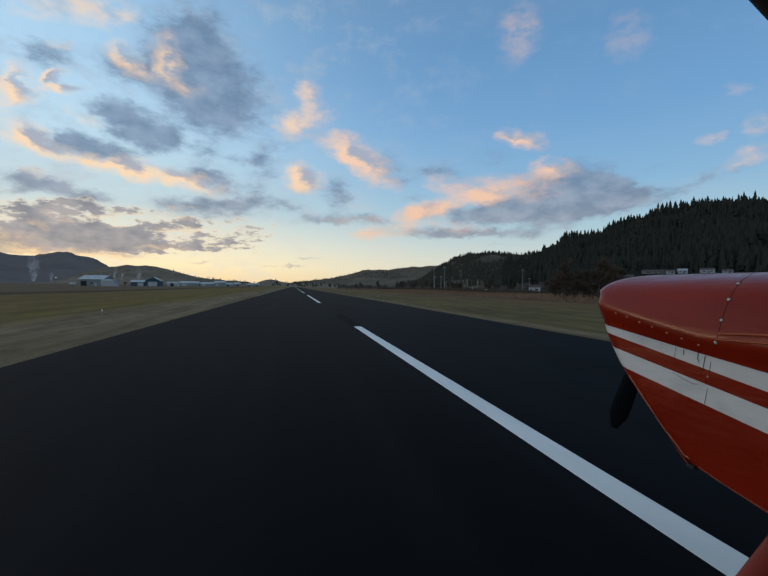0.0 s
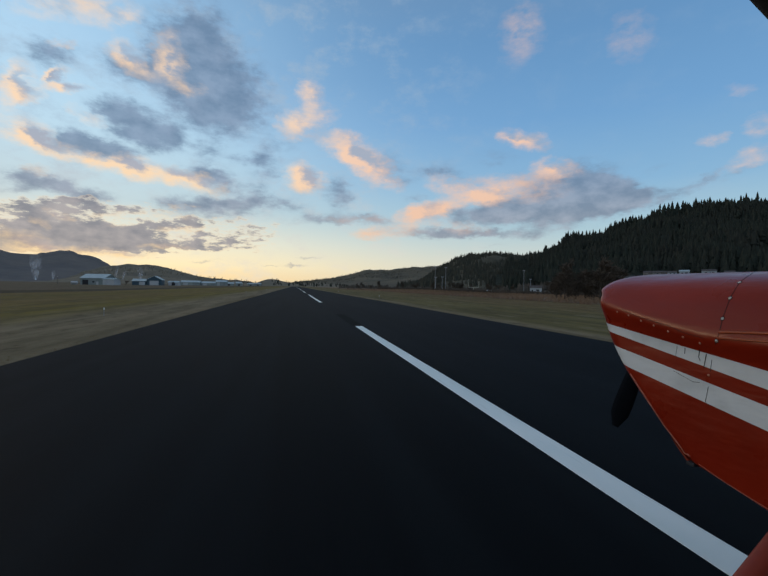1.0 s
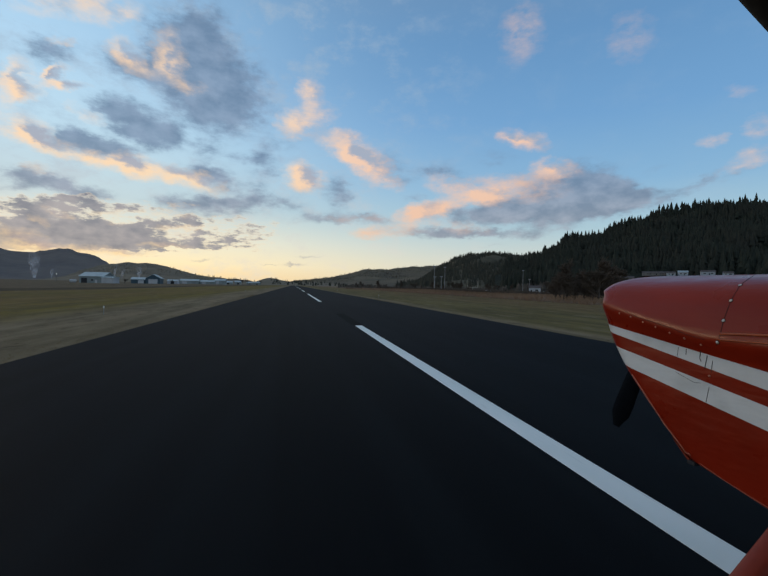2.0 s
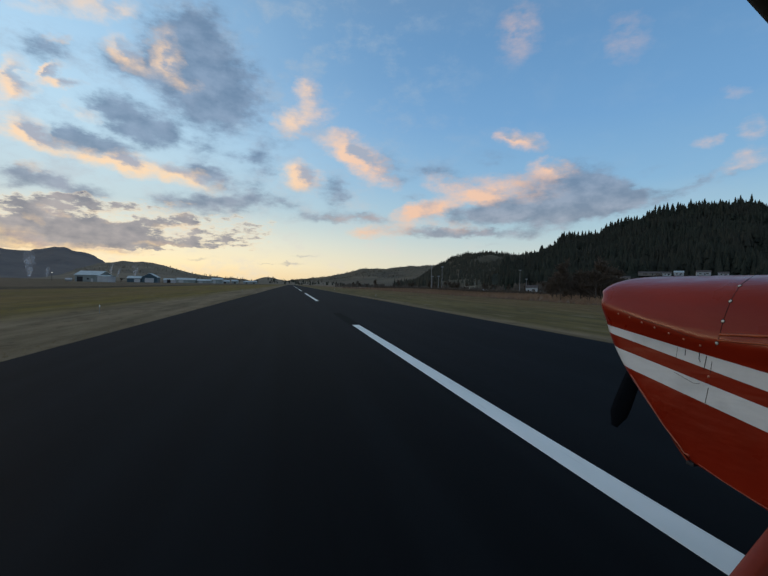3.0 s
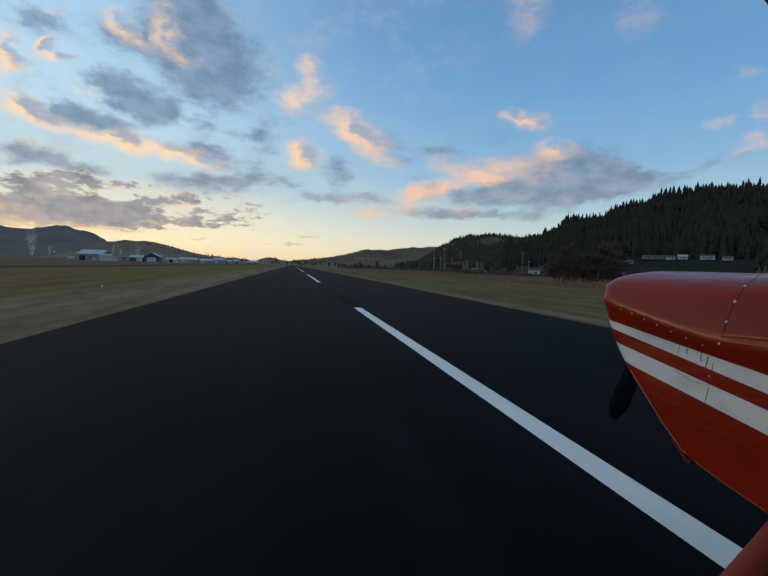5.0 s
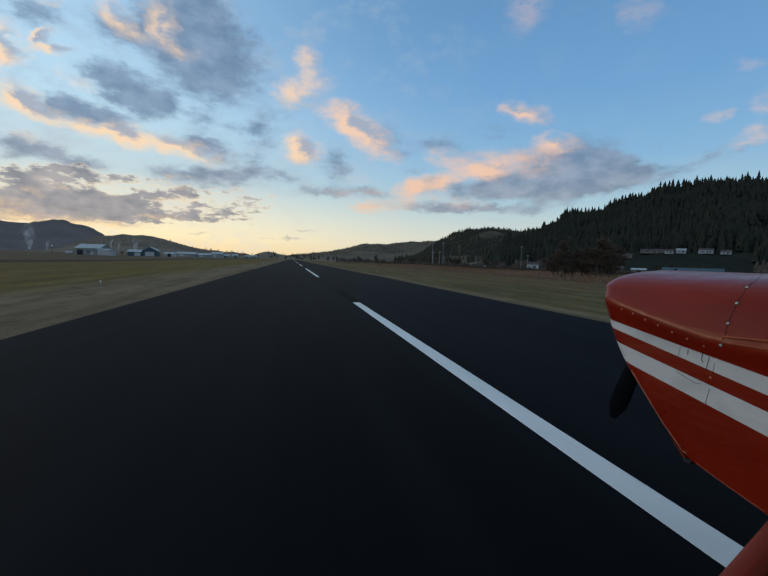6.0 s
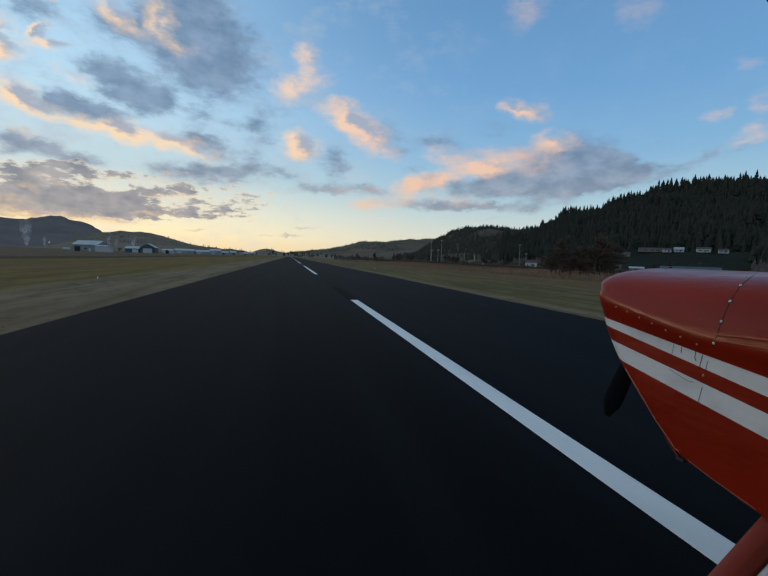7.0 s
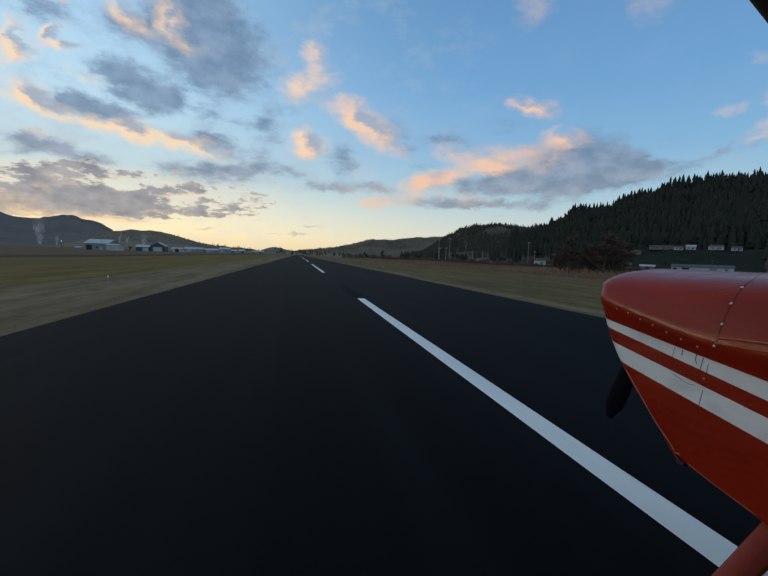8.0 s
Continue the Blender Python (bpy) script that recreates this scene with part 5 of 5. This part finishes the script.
part("stem", tube(bmesh.new(), [(0, 0.8, 0), (0, 0.7, 2.4), (0, 0, 3.05)], 0.12, 10), YELLOW, goal)
part("crossbar", tube(bmesh.new(), [(-3.55, 0, 3.05), (3.55, 0, 3.05)], 0.10, 8), YELLOW, goal)
for s in (-1, 1):
    part("upright", tube(bmesh.new(), [(s * 3.5, 0, 3.05), (s * 3.5, 0, 9.0)], 0.08, 8), YELLOW, goal)


def utility_pole(b, r, high, base):
    x, y = polar(b, r)
    ob = thing("utility_pole", (x, y, base), "weathered wooden utility pole with a crossarm", "pole", "utility poles", turn=-b)
    part("pole", tube(bmesh.new(), [(0, 0, -1), (0, 0, high)], [0.17, 0.11], 8), WOOD, ob)
    arm = part("crossarm", box(bmesh.new(), (-1.2, -0.06, high - 0.7), (1.2, 0.06, high - 0.55)), WOOD, ob)
    for k in (-1.05, -0.4, 0.4, 1.05):
        part("insulator", tube(bmesh.new(), [(k, 0, high - 0.55), (k, 0, high - 0.35)], 0.06, 6), STEEL, arm)


for b, r in ((33.6, 330), (41.5, 380), (49.7, 430)):
    utility_pole(b, r, 9.0, -0.5)


# ---- runway edge markers ----
def edge_marker(x, y):
    ob = thing("edge_marker", (x, y, swell(x, y) - 0.03), "short grey stake with a white lens in the verge", "marker", "runway edge markers")
    part("stake", tube(bmesh.new(), [(0, 0, 0), (0, 0, 0.34)], 0.016, 8), STEEL, ob)
    part("lens", tube(bmesh.new(), [(0, 0, 0.34), (0, 0, 0.36), (0, 0, 0.42), (0, 0, 0.45)], [0.022, 0.030, 0.026, 0.012], 12), LENS, ob, "white glass lens", 60)


for x, y in ((-9.0, 22.7), (-9.0, 83.7), (-9.0, 144.7), (12.6, 62.0), (12.6, 123.0)):
    edge_marker(x, y)


# ---- bare trees and brush ----
def branch_mesh(seed, high, spread, forks, thin):
    """A leafless tree: limbs fork again and again into fine twigs. Returns the trunk and the twigs."""
    rng = random.Random(seed)
    wood, twig = bmesh.new(), bmesh.new()

    def grow(p, d, length, r, level):
        q = p + d * length
        mid = p.lerp(q, 0.5) + Vector((rng.uniform(-1, 1), rng.uniform(-1, 1), rng.uniform(-0.5, 0.5))) * length * 0.08
        tube(wood if level < 2 else twig, [p, mid, q], [r, r * 0.82, r * 0.62], 5 if level < 2 else 3, False)
        if level >= forks:
            return
        for _ in range(rng.choice((3, 4)) if level else rng.choice((4, 5, 6))):
            turn = Vector((rng.uniform(-1, 1), rng.uniform(-1, 1), rng.uniform(-0.25, 0.6))) * spread
            start = p.lerp(q, rng.uniform(0.35, 1.0))
            grow(start, (d + turn).normalized(), length * rng.uniform(0.55, 0.78), max(thin, r * 0.5), level + 1)

    grow(Vector((0, 0, -0.3)), Vector((0, 0, 1)), high * 0.34, high * 0.018, 0)
    return wood, twig


def bare_tree(name, at, seed, high, spread, forks, thin, label, group):
    ob = thing(name, at, label, "tree" if "tree" in name else "shrub", group)
    wood, twig = branch_mesh(seed, high, spread, forks, thin)
    part("trunk", wood, BARK, ob, "", 180)
    part("crown", twig, TWIGS, ob, "fine bare twigs", 180)
    return ob


tall = bare_tree("bare_tree", (149, 194, -0.4), 21, 15, 0.75, 5, 0.035, "tall leafless tree with a fine grey crown", "leafless trees")
for b, r, s in ((21.0, 260, 0.55), (27.5, 240, 0.4), (33.5, 300, 0.7), (35.2, 260, 0.5), (16.0, 420, 0.7), (12.5, 520, 0.6), (-9.5, 800, 1.0), (-6.5, 840, 1.1), (-5.9, 900, 1.0), (-4.2, 950, 0.8),
                (-19.6, 300, 0.42), (-14.6, 420, 0.5), (-11.6, 900, 0.9), (24.0, 330, 0.6), (18.5, 380, 0.6)):
    x, y = polar(b, r)
    ob = copy_thing(tall, pose(x, y, -0.3, 0, 0, b * 37))
    ob.scale = (s, s, s * (0.9 + 0.2 * math.sin(b)))
shrub = bare_tree("bare_shrub", (51, 64, -0.2), 31, 5.4, 1.15, 5, 0.032, "dense leafless shrub in a dark thicket", "thicket shrubs")
rng = random.Random(5)
for k in range(26):
    x, y = polar(rng.uniform(34.5, 41.5), rng.uniform(74, 112))
    s = rng.uniform(0.8, 1.75)
    ob = copy_thing(shrub, pose(x, y, -0.2, 0, 0, rng.uniform(0, 360)))
    ob.scale = (s, s, s)
for k in range(34):
    b = rng.uniform(8, 47)
    r = rng.uniform(360, 450)
    x, y = polar(b, r)
    s = rng.uniform(1.0, 2.2)
    ob = copy_thing(shrub, pose(x, y, -0.3, 0, 0, rng.uniform(0, 360)))
    ob.scale = (s, s, s)


# ---- grass, reeds, hedge bank ----
def blades(name, label, count, spot, mat, seed):
    rng = random.Random(seed)
    verts, faces = [], []
    for _ in range(count):
        x, y, h, w = spot(rng)
        z = swell(x, y) - 0.02
        for _ in range(3):
            a = rng.uniform(0, 6.283)
            dx, dy = math.cos(a) * w, math.sin(a) * w
            px, py = x + rng.uniform(-1, 1) * w * 4, y + rng.uniform(-1, 1) * w * 4
            lx, ly = rng.uniform(-0.5, 0.5) * h, rng.uniform(-0.5, 0.5) * h
            o = len(verts)
            verts += [(px - dx, py - dy, z), (px + dx, py + dy, z), (px + dx * 0.6 + lx * 0.4, py + dy * 0.6 + ly * 0.4, z + h * 0.6), (px + lx, py + ly, z + h * rng.uniform(0.85, 1.1))]
            faces += [(o, o + 1, o + 2), (o, o + 2, o + 3)]
    return tagged(new(name, raw(name, verts, faces, mat)), label, "grass", kind="stuff")


def verge_left(rng):
    y = 3 + 60 * rng.random() ** 1.6
    return LEFT + 0.06 - 0.7 * rng.random() ** 2.0, y, rng.uniform(0.02, 0.05), 0.005 + 0.0003 * y


def verge_right(rng):
    y = 6 + 60 * rng.random() ** 1.6
    return RIGHT - 0.06 + 0.7 * rng.random() ** 2.0, y, rng.uniform(0.02, 0.05), 0.005 + 0.0004 * y


def reed_spot(rng):
    y = 30 + 260 * rng.random() ** 1.3
    return 34 + 50 * rng.random(), y, rng.uniform(0.25, 0.8), 0.02 + 0.0003 * y


def bank_spot(rng):
    return 85 + rng.uniform(-2.2, 2.2), 90 + 330 * rng.random(), rng.uniform(0.7, 1.7), 0.09


blades("verge_grass", "short dry grass along the runway edge", 4000, verge_left, BLADES, 41)
blades("verge_grass", "short dry grass along the runway edge", 4000, verge_right, BLADES, 42)
blades("dry_reeds", "rust-brown dry reeds in rough pasture", 12000, reed_spot, REEDS, 43)
blades("bank_brush", "dark low brush along a field bank", 6000, bank_spot, TWIGS, 44)
